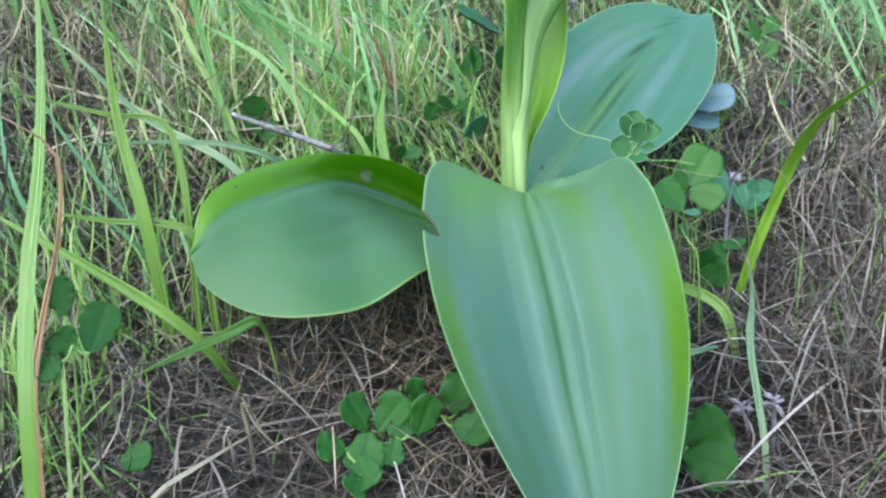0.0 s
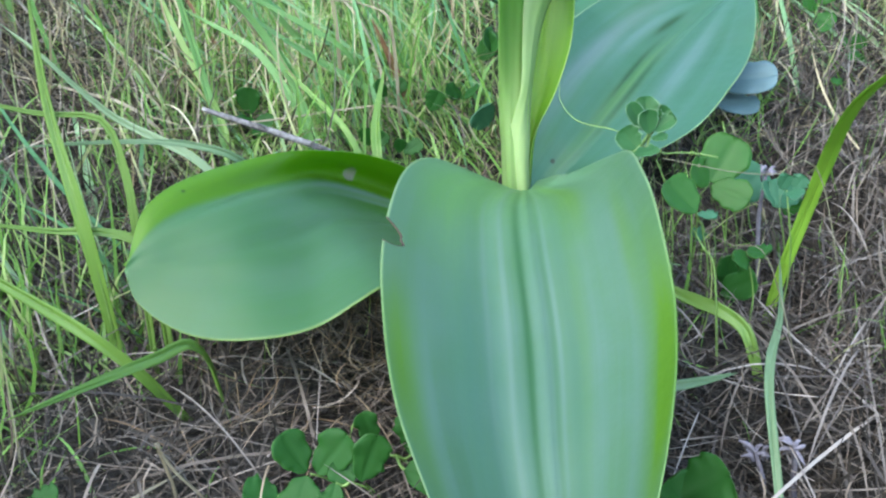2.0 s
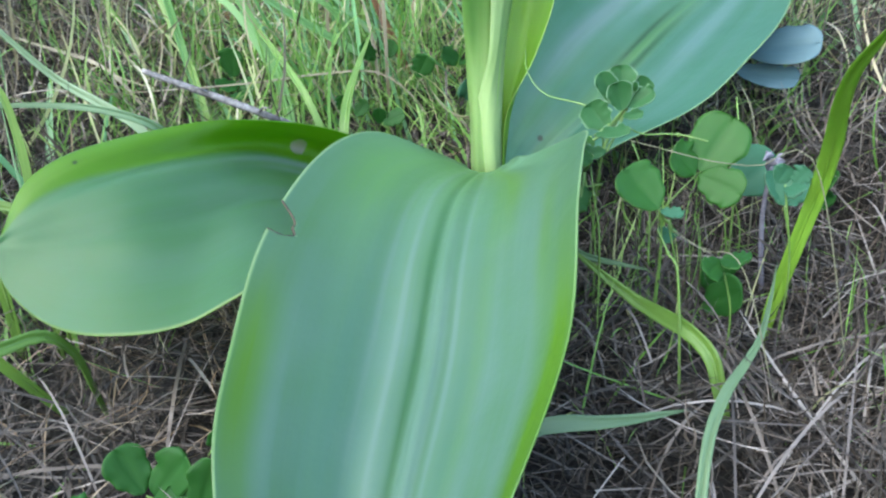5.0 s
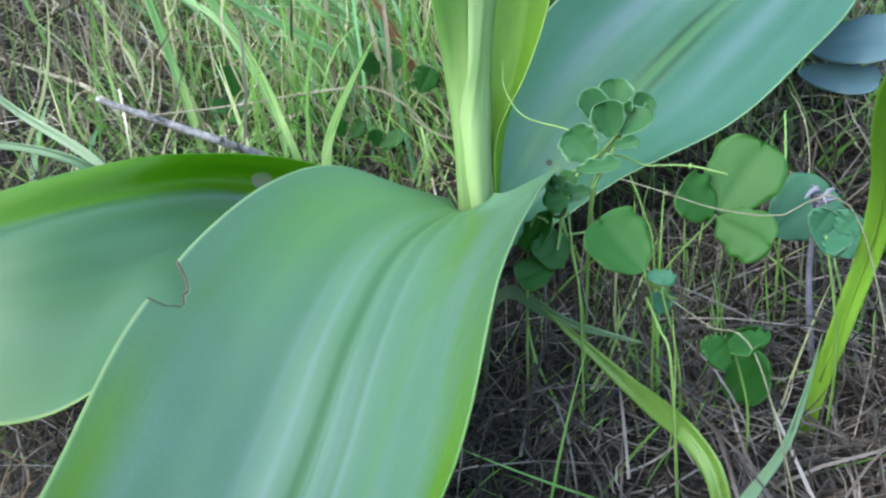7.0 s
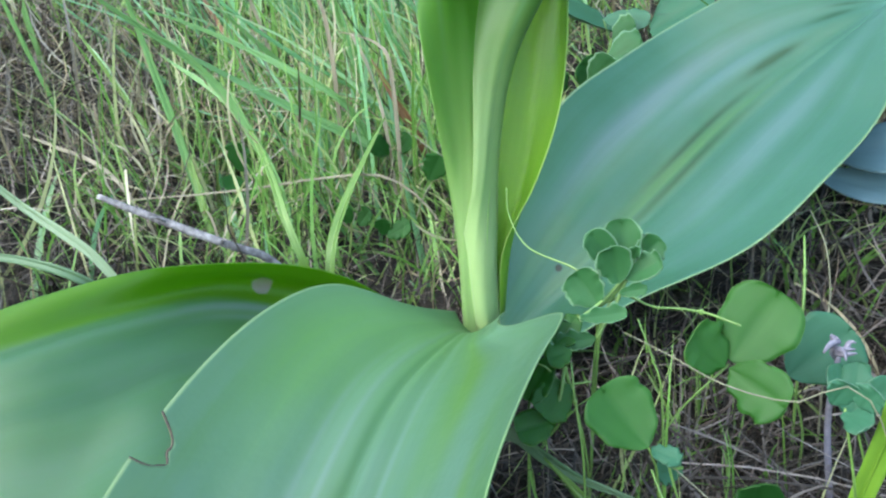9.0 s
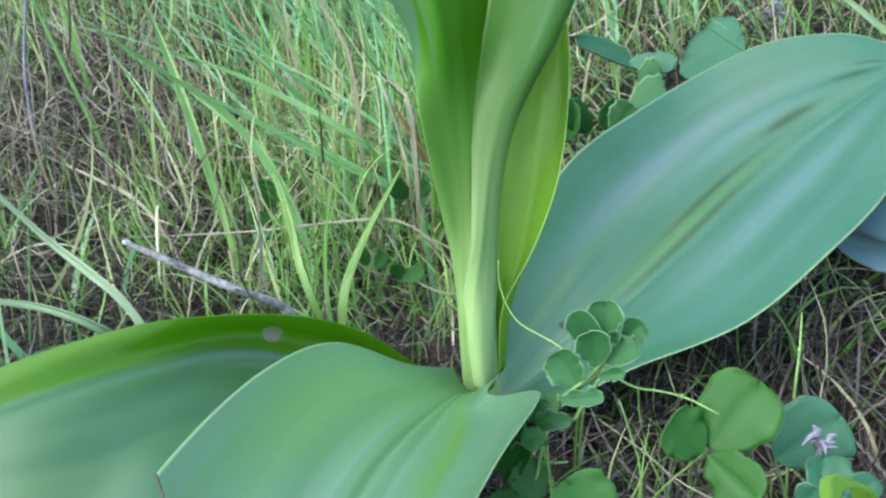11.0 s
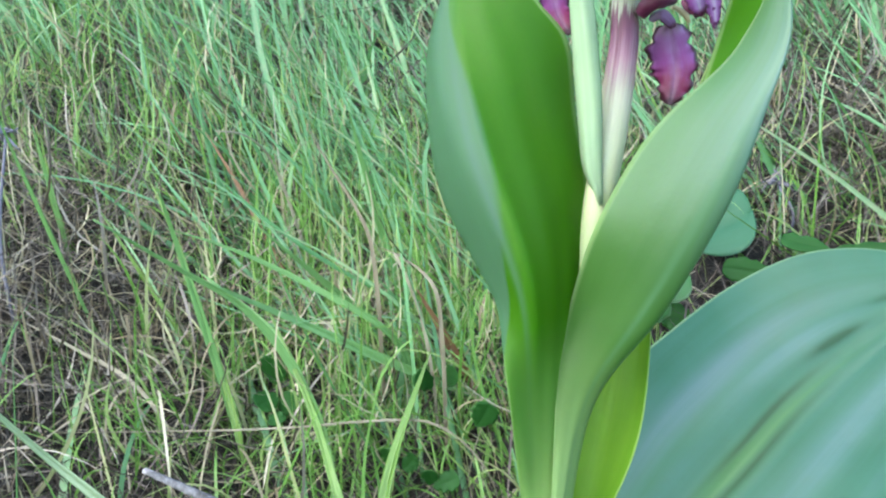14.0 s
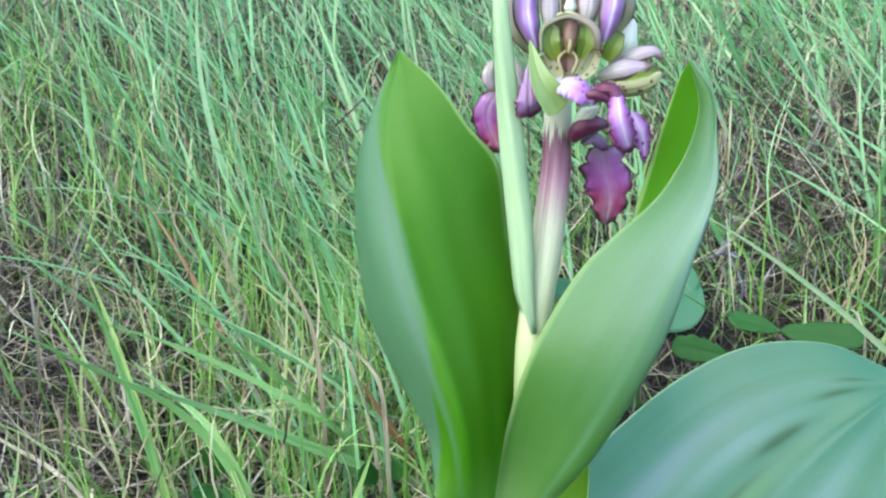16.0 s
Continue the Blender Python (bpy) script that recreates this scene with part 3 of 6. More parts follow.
leaf_sheet(
    "bract",
    [(0.0028, 0.0080, 0.1380), (-0.0020, 0.0085, 0.146), (-0.0038, 0.0085, 0.160), (-0.0067, 0.0075, 0.195), (-0.0071, 0.0055, 0.2287), (-0.0059, 0.004, 0.255)],
    [(0.0030, 0.0060, 0.1380), (0.0005, 0.0055, 0.147), (-0.0007, 0.0050, 0.164), (-0.0037, 0.0040, 0.195), (-0.0054, 0.0025, 0.225), (-0.0059, 0.004, 0.255)],
    [(0.0034, 0.0070, 0.1380), (0.0030, 0.0068, 0.147), (0.0023, 0.0065, 0.1665), (-0.0007, 0.0053, 0.1943), (-0.0034, 0.0035, 0.2221), (-0.0059, 0.004, 0.2552)],
    M_BRACT, orchid, "narrow pale green bract", n=40, m=13, thick=0.0008,
)


def stem_material():
    m, t, b, out = nodes_of("orchid_stem")
    uv = node(t, "ShaderNodeUVMap")
    sep = node(t, "ShaderNodeSeparateXYZ", {0: uv.outputs[0]})
    n = node(t, "ShaderNodeTexNoise", {"Vector": node(t, "ShaderNodeCombineXYZ", {0: math_node(t, "MULTIPLY", sep.outputs[0], 40.0), 1: math_node(t, "MULTIPLY", sep.outputs[1], 3.0)}).outputs[0], "Scale": 1.0, "Detail": 4.0})
    f = math_node(t, "ADD", sep.outputs[1], math_node(t, "MULTIPLY_ADD", n.outputs[0], 0.07, -0.035))
    col = ramp(t, f, [(0.1, (0.27, 0.38, 0.13)), (0.53, (0.28, 0.37, 0.12)), (0.62, (0.37, 0.41, 0.22)), (0.67, (0.43, 0.45, 0.28)), (0.72, (0.38, 0.35, 0.25)), (0.755, (0.25, 0.11, 0.15)), (0.78, (0.12, 0.018, 0.055)), (0.803, (0.085, 0.010, 0.036)), (0.812, (0.36, 0.36, 0.28)), (0.9, (0.34, 0.40, 0.24))])
    t.links.new(mix(t, math_node(t, "MULTIPLY", n.outputs[0], 0.07), col, (0.45, 0.42, 0.33)), b.inputs["Base Color"])
    b.inputs["Roughness"].default_value = 0.42
    b.inputs["Subsurface Weight"].default_value = 0.12
    b.inputs["Subsurface Radius"].default_value = (0.002, 0.003, 0.001)
    bp = node(t, "ShaderNodeBump", {"Height": n.outputs[0], "Strength": 0.3, "Distance": 0.0004})
    t.links.new(bp.outputs[0], b.inputs["Normal"])
    return m


M_STEM = stem_material()
tube("stem", [(-0.008, 0.007, -0.022), (-0.0083, 0.0065, 0.02), (-0.0082, 0.0065, 0.05), (-0.005, 0.008, 0.09), (0.0005, 0.0105, 0.13), (0.0035, 0.0145, 0.155), (0.0052, 0.0200, 0.1771), (0.0050, 0.0218, 0.1850), (0.0054, 0.0215, 0.1925), (0.0065, 0.0200, 0.215), (0.007, 0.0190, 0.235)], [0.0054, 0.0050, 0.0048, 0.0042, 0.0038, 0.0038, 0.0040, 0.0041, 0.0036, 0.003, 0.0025], M_STEM, orchid, "pale green stem flushed purple near the flowers", n=70, sides=20, ridges=0.03)


# ---- grass and straw ----
def ribbons(name, base, heading, height, lean, bend, width, material, label, category, segs=6, flat=0.0, tree=None, fold=0.0):
    """Many thin blades as one mesh: base places, the way they lean, their length, lean, bend and width."""
    n = len(base)
    s = np.linspace(0, 1, segs)
    ang = lean[:, None] + bend[:, None] * s[None] ** 1.3
    step = height[:, None] / (segs - 1)
    out = np.cumsum(np.sin(ang) * step, 1) - np.sin(ang[:, :1]) * step
    up = np.cumsum(np.cos(ang) * step, 1) - np.cos(ang[:, :1]) * step
    h = np.stack([np.cos(heading), np.sin(heading)], 1)
    c = np.concatenate([base[:, None, :2] + out[..., None] * h[:, None], base[:, None, 2:] + up[..., None]], 2)
    if tree is not None:
        ok = clear_of_leaves(tree, c)
        tall = c[:, :, 2].max(1) - c[:, 0, 2] > 0.016
        front = (c[:, 0, 0] > -0.13) & (c[:, 0, 0] < 0.07) & (c[:, 0, 1] < -0.08) & (c[:, 0, 1] > -0.36)
        ok &= ~(tall & front) & ~before_leaves(tree, c, 0.020 if flat else 0.010)
        c, width, n = c[ok], width[ok], int(ok.sum())
    r = rng.uniform(0, 2 * np.pi, n)
    side = np.stack([np.cos(r), np.sin(r), rng.uniform(-0.3, 0.3, n)], 1)
    w = width[:, None] * (1 - 0.97 * s[None] ** (2.5 if flat == 0 else 6))
    rails = [c - 0.5 * w[..., None] * side[:, None], c + 0.5 * w[..., None] * side[:, None]]
    if fold:
        nor = np.cross(np.gradient(c, axis=1), side[:, None])
        nor /= np.linalg.norm(nor, axis=2, keepdims=True) + 1e-9
        rails.insert(1, c + fold * w[..., None] * nor)
    across = len(rails)
    V = np.stack(rails, 2)
    idx = np.arange(n * segs * across).reshape(n, segs, across)
    F = np.concatenate([np.stack([idx[:, :-1, k], idx[:, :-1, k + 1], idx[:, 1:, k + 1], idx[:, 1:, k]], -1).reshape(n, -1, 4) for k in range(across - 1)], 1).reshape(-1, 4)
    me = bpy.data.meshes.new(name)
    me.vertices.add(n * segs * across)
    me.vertices.foreach_set("co", V.reshape(-1).astype(np.float32))
    me.loops.add(F.size)
    me.loops.foreach_set("vertex_index", F.reshape(-1).astype(np.int32))
    me.polygons.add(len(F))
    me.polygons.foreach_set("loop_start", np.arange(0, F.size, 4, dtype=np.int32))
    me.polygons.foreach_set("use_smooth", np.ones(len(F), bool))
    me.update(calc_edges=True)
    me.materials.append(material)
    return tagged(new(name, me), label, category, kind="stuff")


rng = np.random.default_rng(5)


def leaf_tree():
    verts, faces = [], []
    kinds = ("leaf", "leaflet", "stem", "lip", "blade")
    for ob in [o for o in bpy.data.objects if o.type == "MESH" and o.parent and o.name.split(".")[0] in kinds]:
        if ob.name.startswith("blade") and ob.parent.location.y > 0.0:
            continue
        off = np.array(ob.parent.location + (ob.parent.parent.location if ob.parent.parent else Vector()))
        k = len(verts)
        verts += [tuple(np.array(v.co) + off) for v in ob.data.vertices]
        faces += [tuple(i + k for i in p.vertices) for p in ob.data.polygons]
    return BVHTree.FromPolygons(verts, faces)


def clear_of_leaves(tree, lines):
    """Which of the blades' middle lines touch no leaf of the orchid."""
    ok = np.ones(len(lines), bool)
    near = (np.abs(lines[:, :, 0]).min(1) < 0.16) & (lines[:, :, 1].min(1) < 0.24) & (lines[:, :, 1].max(1) > -0.23)
    for i in np.nonzero(near)[0]:
        for a, b in zip(lines[i, :-1], lines[i, 1:]):
            d = Vector(b - a)
            if d.length > 1e-6 and tree.ray_cast(Vector(a), d.normalized(), d.length + 0.003)[0] is not None:
                ok[i] = False
                break
    return ok


def before_leaves(tree, lines, clear=0.010):
    """Which blades stand up before a leaf of the orchid on its open, downhill side."""
    bad = np.zeros(len(lines), bool)
    up = lines[:, :, 2] - ground_z(lines[:, :, 0], lines[:, :, 1]) > clear
    near = (np.abs(lines[:, 0, 0]) < 0.22) & (lines[:, 0, 1] < 0.20) & (lines[:, 0, 1] > -0.36) & up.any(1)
    ways = [Vector((-0.02, 1.0, -0.20)).normalized(), Vector((-0.35, 1.0, -0.22)).normalized(), Vector((0.10, 1.0, -0.20)).normalized()]
    for i in np.nonzero(near)[0]:
        for k in np.nonzero(up[i])[0]:
            if any(tree.ray_cast(Vector(lines[i, k]), w, 0.3)[0] is not None for w in ways):
                bad[i] = True
                break
    return bad


def scatter(n, x0, x1, y0, y1, keep):
    p = np.stack([rng.uniform(x0, x1, n), rng.uniform(y0, y1, n)], 1)
    p = p[rng.uniform(0, 1, n) < keep(p[:, 0], p[:, 1]) + 0 * p[:, 0]]
    return np.concatenate([p, ground_z(p[:, 0], p[:, 1])[:, None]], 1)


def bump(x, y, cx, cy, rx, ry):
    return np.exp(-(((x - cx) / rx) ** 2 + ((y - cy) / ry) ** 2))


def step(v, edge, soft):
    return 1 / (1 + np.exp(-np.clip((v - edge) / soft, -60, 60)))


def grass_cover(x, y):
    patch = 0.5 + 0.5 * np.sin(x * 23 + 2) * np.sin(y * 19 + 1)
    back = step(y, 0.045 + 0.35 * np.clip(x, -0.05, 0.3), 0.012)
    bare = 1.0 * bump(x, y, -0.31, 0.11, 0.09, 0.075) + 0.9 * bump(x, y, -0.25, 0.045, 0.07, 0.035) + 1.0 * bump(x, y, 0.045, 0.155, 0.10, 0.085) + 0.7 * bump(x, y, 0.16, 0.22, 0.08, 0.07) + 0.5 * bump(x, y, -0.37, 0.21, 0.10, 0.05) + 0.6 * bump(x, y, 0.07, 0.33, 0.06, 0.05)
    left = 0.35 * (1 - 0.75 * step(-x, 0.20, 0.02)) * step(-x, 0.125, 0.01) * step(y, -0.12, 0.02) * step(-y, -0.06, 0.02)
    c = back * (0.4 + 0.6 * patch) * (1 - np.clip(bare, 0, 1)) + left
    c = c * (1 - 0.45 * step(y, 0.42, 0.04))
    return np.clip(c, 0, 1) * (1 - 0.9 * bump(x, y, 0.0, 0.0, 0.05, 0.05))


def build_cover():
    tree = leaf_tree()

    def lay(name, b, heading, length, lean, bend, width, material, label, category, segs, flat, check=True, fold=0.0):
        return ribbons(name, b, heading, length, lean, bend, width, material, label, category, segs, flat, tree if check else None, fold)

    def bare_straw(x, y):
        """The dry bare patch uphill on one side, and a smaller one behind the orchid."""
        return np.clip(1.25 * bump(x, y, -0.275, 0.085, 0.095, 0.072) + 0.7 * bump(x, y, -0.33, 0.20, 0.06, 0.03) + 0.8 * bump(x, y, 0.06, 0.30, 0.09, 0.06), 0, 1)

    def right_hay(x, y):
        return step(x, 0.088 - 0.5 * np.clip(y, -0.02, 0.05), 0.02) * step(-y, -0.125, 0.02)

    green = "green meadow grass leaning over pale straw"
    b = scatter(13500, -0.70, 0.55, -0.12, 0.80, lambda x, y: grass_cover(x, y) * (0.35 + 0.65 * step(y, 0.15, 0.03)) * (1 - bare_straw(x, y)))
    n = len(b)
    b[:, 2] -= 0.003
    tall = rng.uniform(0.04, 0.125, n) * np.where(b[:, 1] < 0.05, 0.6, 1.0)
    clump = np.sin(b[:, 0] * 41 + b[:, 1] * 17) * 0.45 + np.sin(b[:, 1] * 53 - b[:, 0] * 12 + 1) * 0.35
    lay("grass", b, 3.05 + clump + rng.normal(0, 0.75, n), tall, np.clip(rng.normal(0.70, 0.34, n) + 0.3 * clump, 0.02, 1.4), rng.normal(0.5, 0.8, n), rng.uniform(0.0010, 0.0024, n), M_GRASS, green, "grass", 9, 0.0)
    b = scatter(10000, -0.62, 0.45, -0.10, 0.70, lambda x, y: np.maximum(0.9 * grass_cover(x, y) * (0.22 + 0.78 * step(y, 0.16, 0.035)) * (1 - bare_straw(x, y)), 0.5 * bump(x, y, -0.19, -0.05, 0.045, 0.05)))
    n = len(b)
    clump = np.sin(b[:, 0] * 37 + b[:, 1] * 23) * 0.4
    lay("grass", b, 3.1 + clump + rng.normal(0, 0.5, n), rng.uniform(0.06, 0.16, n) * np.where(b[:, 1] < 0.05, 0.7, 1.0), np.clip(rng.normal(0.72, 0.28, n), 0.02, 1.2), rng.normal(0.3, 0.6, n), rng.uniform(0.0016, 0.0042, n), M_GRASS, "broad light green grass blades leaning to one side", "grass", 9, 0.0, True, 0.22)
    # curling yellow-green shoots crowded over the near slope
    b = scatter(17000, -0.50, 0.12, -0.02, 0.34, lambda x, y: 0.68 * step(y, 0.035 + 0.5 * np.clip(x + 0.02, 0, 0.3), 0.015) * (1 - 0.85 * step(y, 0.20, 0.03)) * (1 - bare_straw(x, y)) * (1 - bump(x, y, 0.03, 0.165, 0.07, 0.05)))
    n = len(b)
    lay("grass", b, 2.6 + rng.normal(0, 1.5, n), rng.uniform(0.03, 0.095, n), np.clip(rng.normal(0.45, 0.4, n), 0, 1.5), rng.normal(0.7, 1.5, n), rng.uniform(0.0007, 0.0017, n), M_GRASS_WARM, "fine curling yellow-green grass shoots", "grass", 10, 0.0)
    b = scatter(9500, -0.66, 0.50, -0.02, 0.75, lambda x, y: 0.8 * step(y, 0.05 + 0.25 * np.clip(x, -0.05, 0.3), 0.02) * (1 - 0.25 * step(y, 0.12, 0.04)) * (1 - 0.6 * bare_straw(x, y)) * (1 - bump(x, y, 0.02, 0.165, 0.06, 0.05)) * (1 - 0.85 * right_hay(x, y)))
    n = len(b)
    b[:, 2] += rng.uniform(0, 0.012, n)
    lay("grass", b, rng.uniform(0, 6.28, n), rng.uniform(0.03, 0.10, n), rng.uniform(0.4, 1.5, n), rng.normal(0, 1.9, n), rng.uniform(0.0006, 0.0013, n), M_STRAW_GOLD, "curled pale dry grass blades between green ones", "grass", 11, 0.0)
    b = scatter(15000, -0.62, 0.42, -0.25, 0.62, lambda x, y: 0.12 + 0.60 * step(y, 0.02, 0.02) * (1 - 0.6 * step(y, 0.25, 0.04)) * (1 - 0.9 * bare_straw(x, y)) * (1 - bump(x, y, 0.02, 0.165, 0.06, 0.05)) * (1 - 0.6 * right_hay(x, y)))
    n = len(b)
    lay("grass", b, rng.uniform(0, 6.28, n), rng.uniform(0.02, 0.075, n), rng.uniform(0.3, 1.4, n), rng.normal(0, 1.2, n), rng.uniform(0.0006, 0.0013, n), M_GRASS_WARM, "fine curling green and yellow grass shoots", "grass", 8, 0.0)
    b = scatter(13000, -0.46, 0.16, 0.0, 0.42, lambda x, y: np.maximum(0.85 * bare_straw(x, y), 0.65 * bump(x, y, 0.09, 0.31, 0.08, 0.06)))
    n = len(b)
    b[:, 2] += rng.uniform(0, 0.022, n)
    lay("straw", b, rng.uniform(0, 6.28, n), rng.uniform(0.03, 0.09, n), rng.normal(1.45, 0.2, n), rng.normal(0, 1.0, n), rng.uniform(0.0006, 0.0013, n), M_STRAW_TAN, "pale tan straw lying on a bare patch", "straw", 7, 1.0)
    b = scatter(15000, -0.55, 0.32, 0.03, 0.62, lambda x, y: (0.48 - 0.40 * step(y, 0.15, 0.03)) * (1 - bump(x, y, 0.03, 0.16, 0.08, 0.06)) * (1 - 0.7 * right_hay(x, y)))
    n = len(b)
    b[:, 2] += rng.uniform(0.004, 0.034, n)
    lay("straw", b, rng.uniform(0, 6.28, n), rng.uniform(0.02, 0.08, n), rng.normal(1.35, 0.3, n), rng.normal(0, 1.3, n), rng.uniform(0.0007, 0.0014, n), M_STRAW_GOLD, "pale dry straw tangled through the meadow grass", "straw", 8, 1.0)
    b = scatter(2600, 0.0, 0.16, -0.12, 0.10, lambda x, y: 0.6 * bump(x, y, 0.055, -0.025, 0.045, 0.05))
    n = len(b)
    lay("grass", b, rng.uniform(0, 6.28, n), rng.uniform(0.02, 0.06, n), rng.uniform(0.1, 1.3, n), rng.normal(0, 1.0, n), rng.uniform(0.0005, 0.0011, n), M_GRASS_WARM, "fine green shoots between straw and clover", "grass", 8, 0.0)
    b = scatter(3600, -0.27, -0.08, -0.24, 0.0, lambda x, y: 0.8 * bump(x, y, -0.18, -0.11, 0.05, 0.07))
    n = len(b)
    lay("grass", b, rng.uniform(0, 6.28, n), rng.uniform(0.02, 0.07, n), rng.uniform(0.1, 1.2, n), rng.normal(0, 1.0, n), rng.uniform(0.0006, 0.0016, n), M_GRASS_WARM, "fine green shoots in the straw", "grass", 8, 0.0)
    b = scatter(3200, -0.16, 0.02, -0.16, 0.0, lambda x, y: 0.5 * bump(x, y, -0.065, -0.075, 0.045, 0.035))
    n = len(b)
    b[:, 2] += rng.uniform(0.002, 0.012, n)
    lay("straw", b, rng.uniform(0, 6.28, n), rng.uniform(0.015, 0.045, n), rng.normal(1.3, 0.3, n), rng.normal(0, 1.6, n), rng.uniform(0.0004, 0.0007, n), M_STRAW_ORANGE, "rust-coloured straw in the shade of the side leaf", "straw", 7, 1.0)
    b = scatter(20000, 0.03, 0.38, -0.20, 0.30, lambda x, y: 0.50 * right_hay(x, y))
    n = len(b)
    b[:, 2] += rng.uniform(0.004, 0.022, n)
    lay("straw", b, rng.normal(1.2, 0.9, n) + np.where(rng.uniform(0, 1, n) < 0.5, np.pi, 0), rng.uniform(0.03, 0.10, n), rng.normal(1.45, 0.18, n), rng.normal(0, 0.8, n), rng.uniform(0.0004, 0.0010, n), M_STRAW_PALE, "pale grey-tan straw lying on dark soil", "straw", 7, 1.0)
    b = scatter(9000, -0.26, 0.10, -0.34, 0.02, lambda x, y: 0.12 + 0.24 * step(x, -0.07, 0.02))
    n = len(b)
    b[:, 2] += rng.uniform(0.002, 0.014, n)
    lay("straw", b, rng.uniform(0, 6.28, n), rng.uniform(0.02, 0.07, n), rng.normal(1.42, 0.2, n), rng.normal(0, 1.1, n), rng.uniform(0.0004, 0.0009, n), M_STRAW_PALE, "pale grey-tan straw lying on dark soil", "straw", 8, 1.0)
    b = scatter(16000, -2.6, 2.2, 0.78, 3.8, lambda x, y: 0.9 + 0 * x)
    n = len(b)
    lay("grass", b, rng.normal(2.9, 0.9, n), rng.uniform(0.07, 0.16, n), rng.uniform(0.15, 0.95, n), rng.uniform(0, 1, n) ** 2 * 1.4, rng.uniform(0.003, 0.007, n), M_GRASS_FAR, green, "grass", 5, 0.0, False)
    b = scatter(34000, -3.6, 3.6, -3.6, 2.4, lambda x, y: 0.9 * np.maximum(step(np.abs(x - 0.0), 0.62, 0.05), step(-y, 0.55, 0.05)) * (1 - step(np.hypot(x, y), 2.7, 0.25)))
    n = len(b)
    lay("grass", b, rng.normal(2.9, 1.2, n), rng.uniform(0.06, 0.15, n), rng.uniform(0.15, 0.95, n), rng.uniform(0, 1, n) ** 2 * 1.4, rng.uniform(0.003, 0.008, n), M_GRASS, green, "grass", 4, 0.0, False)
    dry = "matted dry straw and dead stems on the soil"
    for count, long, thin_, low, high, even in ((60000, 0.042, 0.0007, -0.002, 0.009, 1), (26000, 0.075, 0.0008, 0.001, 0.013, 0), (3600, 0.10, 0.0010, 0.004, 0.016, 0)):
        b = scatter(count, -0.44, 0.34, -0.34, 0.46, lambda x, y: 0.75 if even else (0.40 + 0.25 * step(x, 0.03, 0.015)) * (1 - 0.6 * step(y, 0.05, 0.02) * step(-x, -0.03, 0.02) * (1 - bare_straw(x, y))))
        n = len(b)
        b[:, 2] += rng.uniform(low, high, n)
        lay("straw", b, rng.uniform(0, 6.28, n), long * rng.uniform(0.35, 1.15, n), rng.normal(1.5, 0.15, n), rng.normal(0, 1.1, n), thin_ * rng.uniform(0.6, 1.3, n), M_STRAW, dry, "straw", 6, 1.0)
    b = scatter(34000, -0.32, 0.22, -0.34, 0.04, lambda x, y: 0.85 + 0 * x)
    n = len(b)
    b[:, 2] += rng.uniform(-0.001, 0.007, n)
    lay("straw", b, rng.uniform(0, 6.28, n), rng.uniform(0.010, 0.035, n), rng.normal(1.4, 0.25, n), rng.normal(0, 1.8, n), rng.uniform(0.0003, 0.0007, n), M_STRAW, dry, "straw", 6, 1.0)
    b = scatter(16000, -0.75, 0.60, 0.25, 0.95, lambda x, y: 0.8 + 0 * x)
    n = len(b)
    b[:, 2] += rng.uniform(0, 0.015, n)
    lay("straw", b, rng.uniform(0, 6.28, n), rng.uniform(0.03, 0.10, n), rng.normal(1.45, 0.2, n), rng.normal(0, 0.7, n), rng.uniform(0.0008, 0.002, n), M_STRAW_PALE, dry, "straw", 5, 1.0, False)
    b = scatter(26000, -3.0, 3.0, -3.2, 3.8, lambda x, y: 0.8 * np.maximum(step(np.abs(x), 0.5, 0.05), np.maximum(step(y, 0.5, 0.05), step(-y, 0.45, 0.05))))
    n = len(b)
    lay("straw", b, rng.uniform(0, 6.28, n), rng.uniform(0.05, 0.16, n), rng.uniform(1.0, 1.7, n), rng.normal(0, 0.6, n), rng.uniform(0.002, 0.005, n), M_STRAW_PALE, dry, "straw", 4, 1.0, False)


# ---- single blades, twigs and dry stems ----
M_BLADE = grass_material("broad_grass", [(0.0, (0.07, 0.155, 0.022)), (0.5, (0.11, 0.21, 0.035)), (1.0, (0.15, 0.25, 0.055))], rough=0.42, thin=0.3, island=False)
M_BLADE_BRIGHT = grass_material("bright_grass", [(0.0, (0.17, 0.34, 0.03)), (1.0, (0.22, 0.40, 0.05))], rough=0.45, thin=0.45, island=False)
M_BLADE_LIGHT = grass_material("light_grass", [(0.0, (0.13, 0.29, 0.09)), (1.0, (0.20, 0.38, 0.14))], rough=0.4, thin=0.4, island=False)
M_BLADE_GREY = grass_material("greyish_grass", [(0.0, (0.070, 0.140, 0.062)), (0.5, (0.105, 0.180, 0.090)), (1.0, (0.15, 0.225, 0.122))], rough=0.5, thin=0.25, island=False)
M_BLADE_BROWN = grass_material("withered_grass", [(0.0, (0.19, 0.09, 0.05)), (0.5, (0.27, 0.15, 0.08)), (1.0, (0.33, 0.22, 0.13))], rough=0.6, thin=0.25, island=False)
M_BLADE_STRAW = grass_material("pale_straw", [(0.0, (0.15, 0.125, 0.08)), (0.5, (0.22, 0.19, 0.13)), (1.0, (0.33, 0.295, 0.22))], rough=0.6, thin=0.2, island=False)


def rooted(points):
    """The points with a last one in the soil below."""
    p = [tuple(q) for q in points]
    x, y, z = p[-1]
    g = float(ground_z(x, y))
    if z > g + 0.002:
        p.append((x + 0.3 * (x - p[-2][0]), y + 0.3 * (y - p[-2][1]), g - 0.002))
    return p


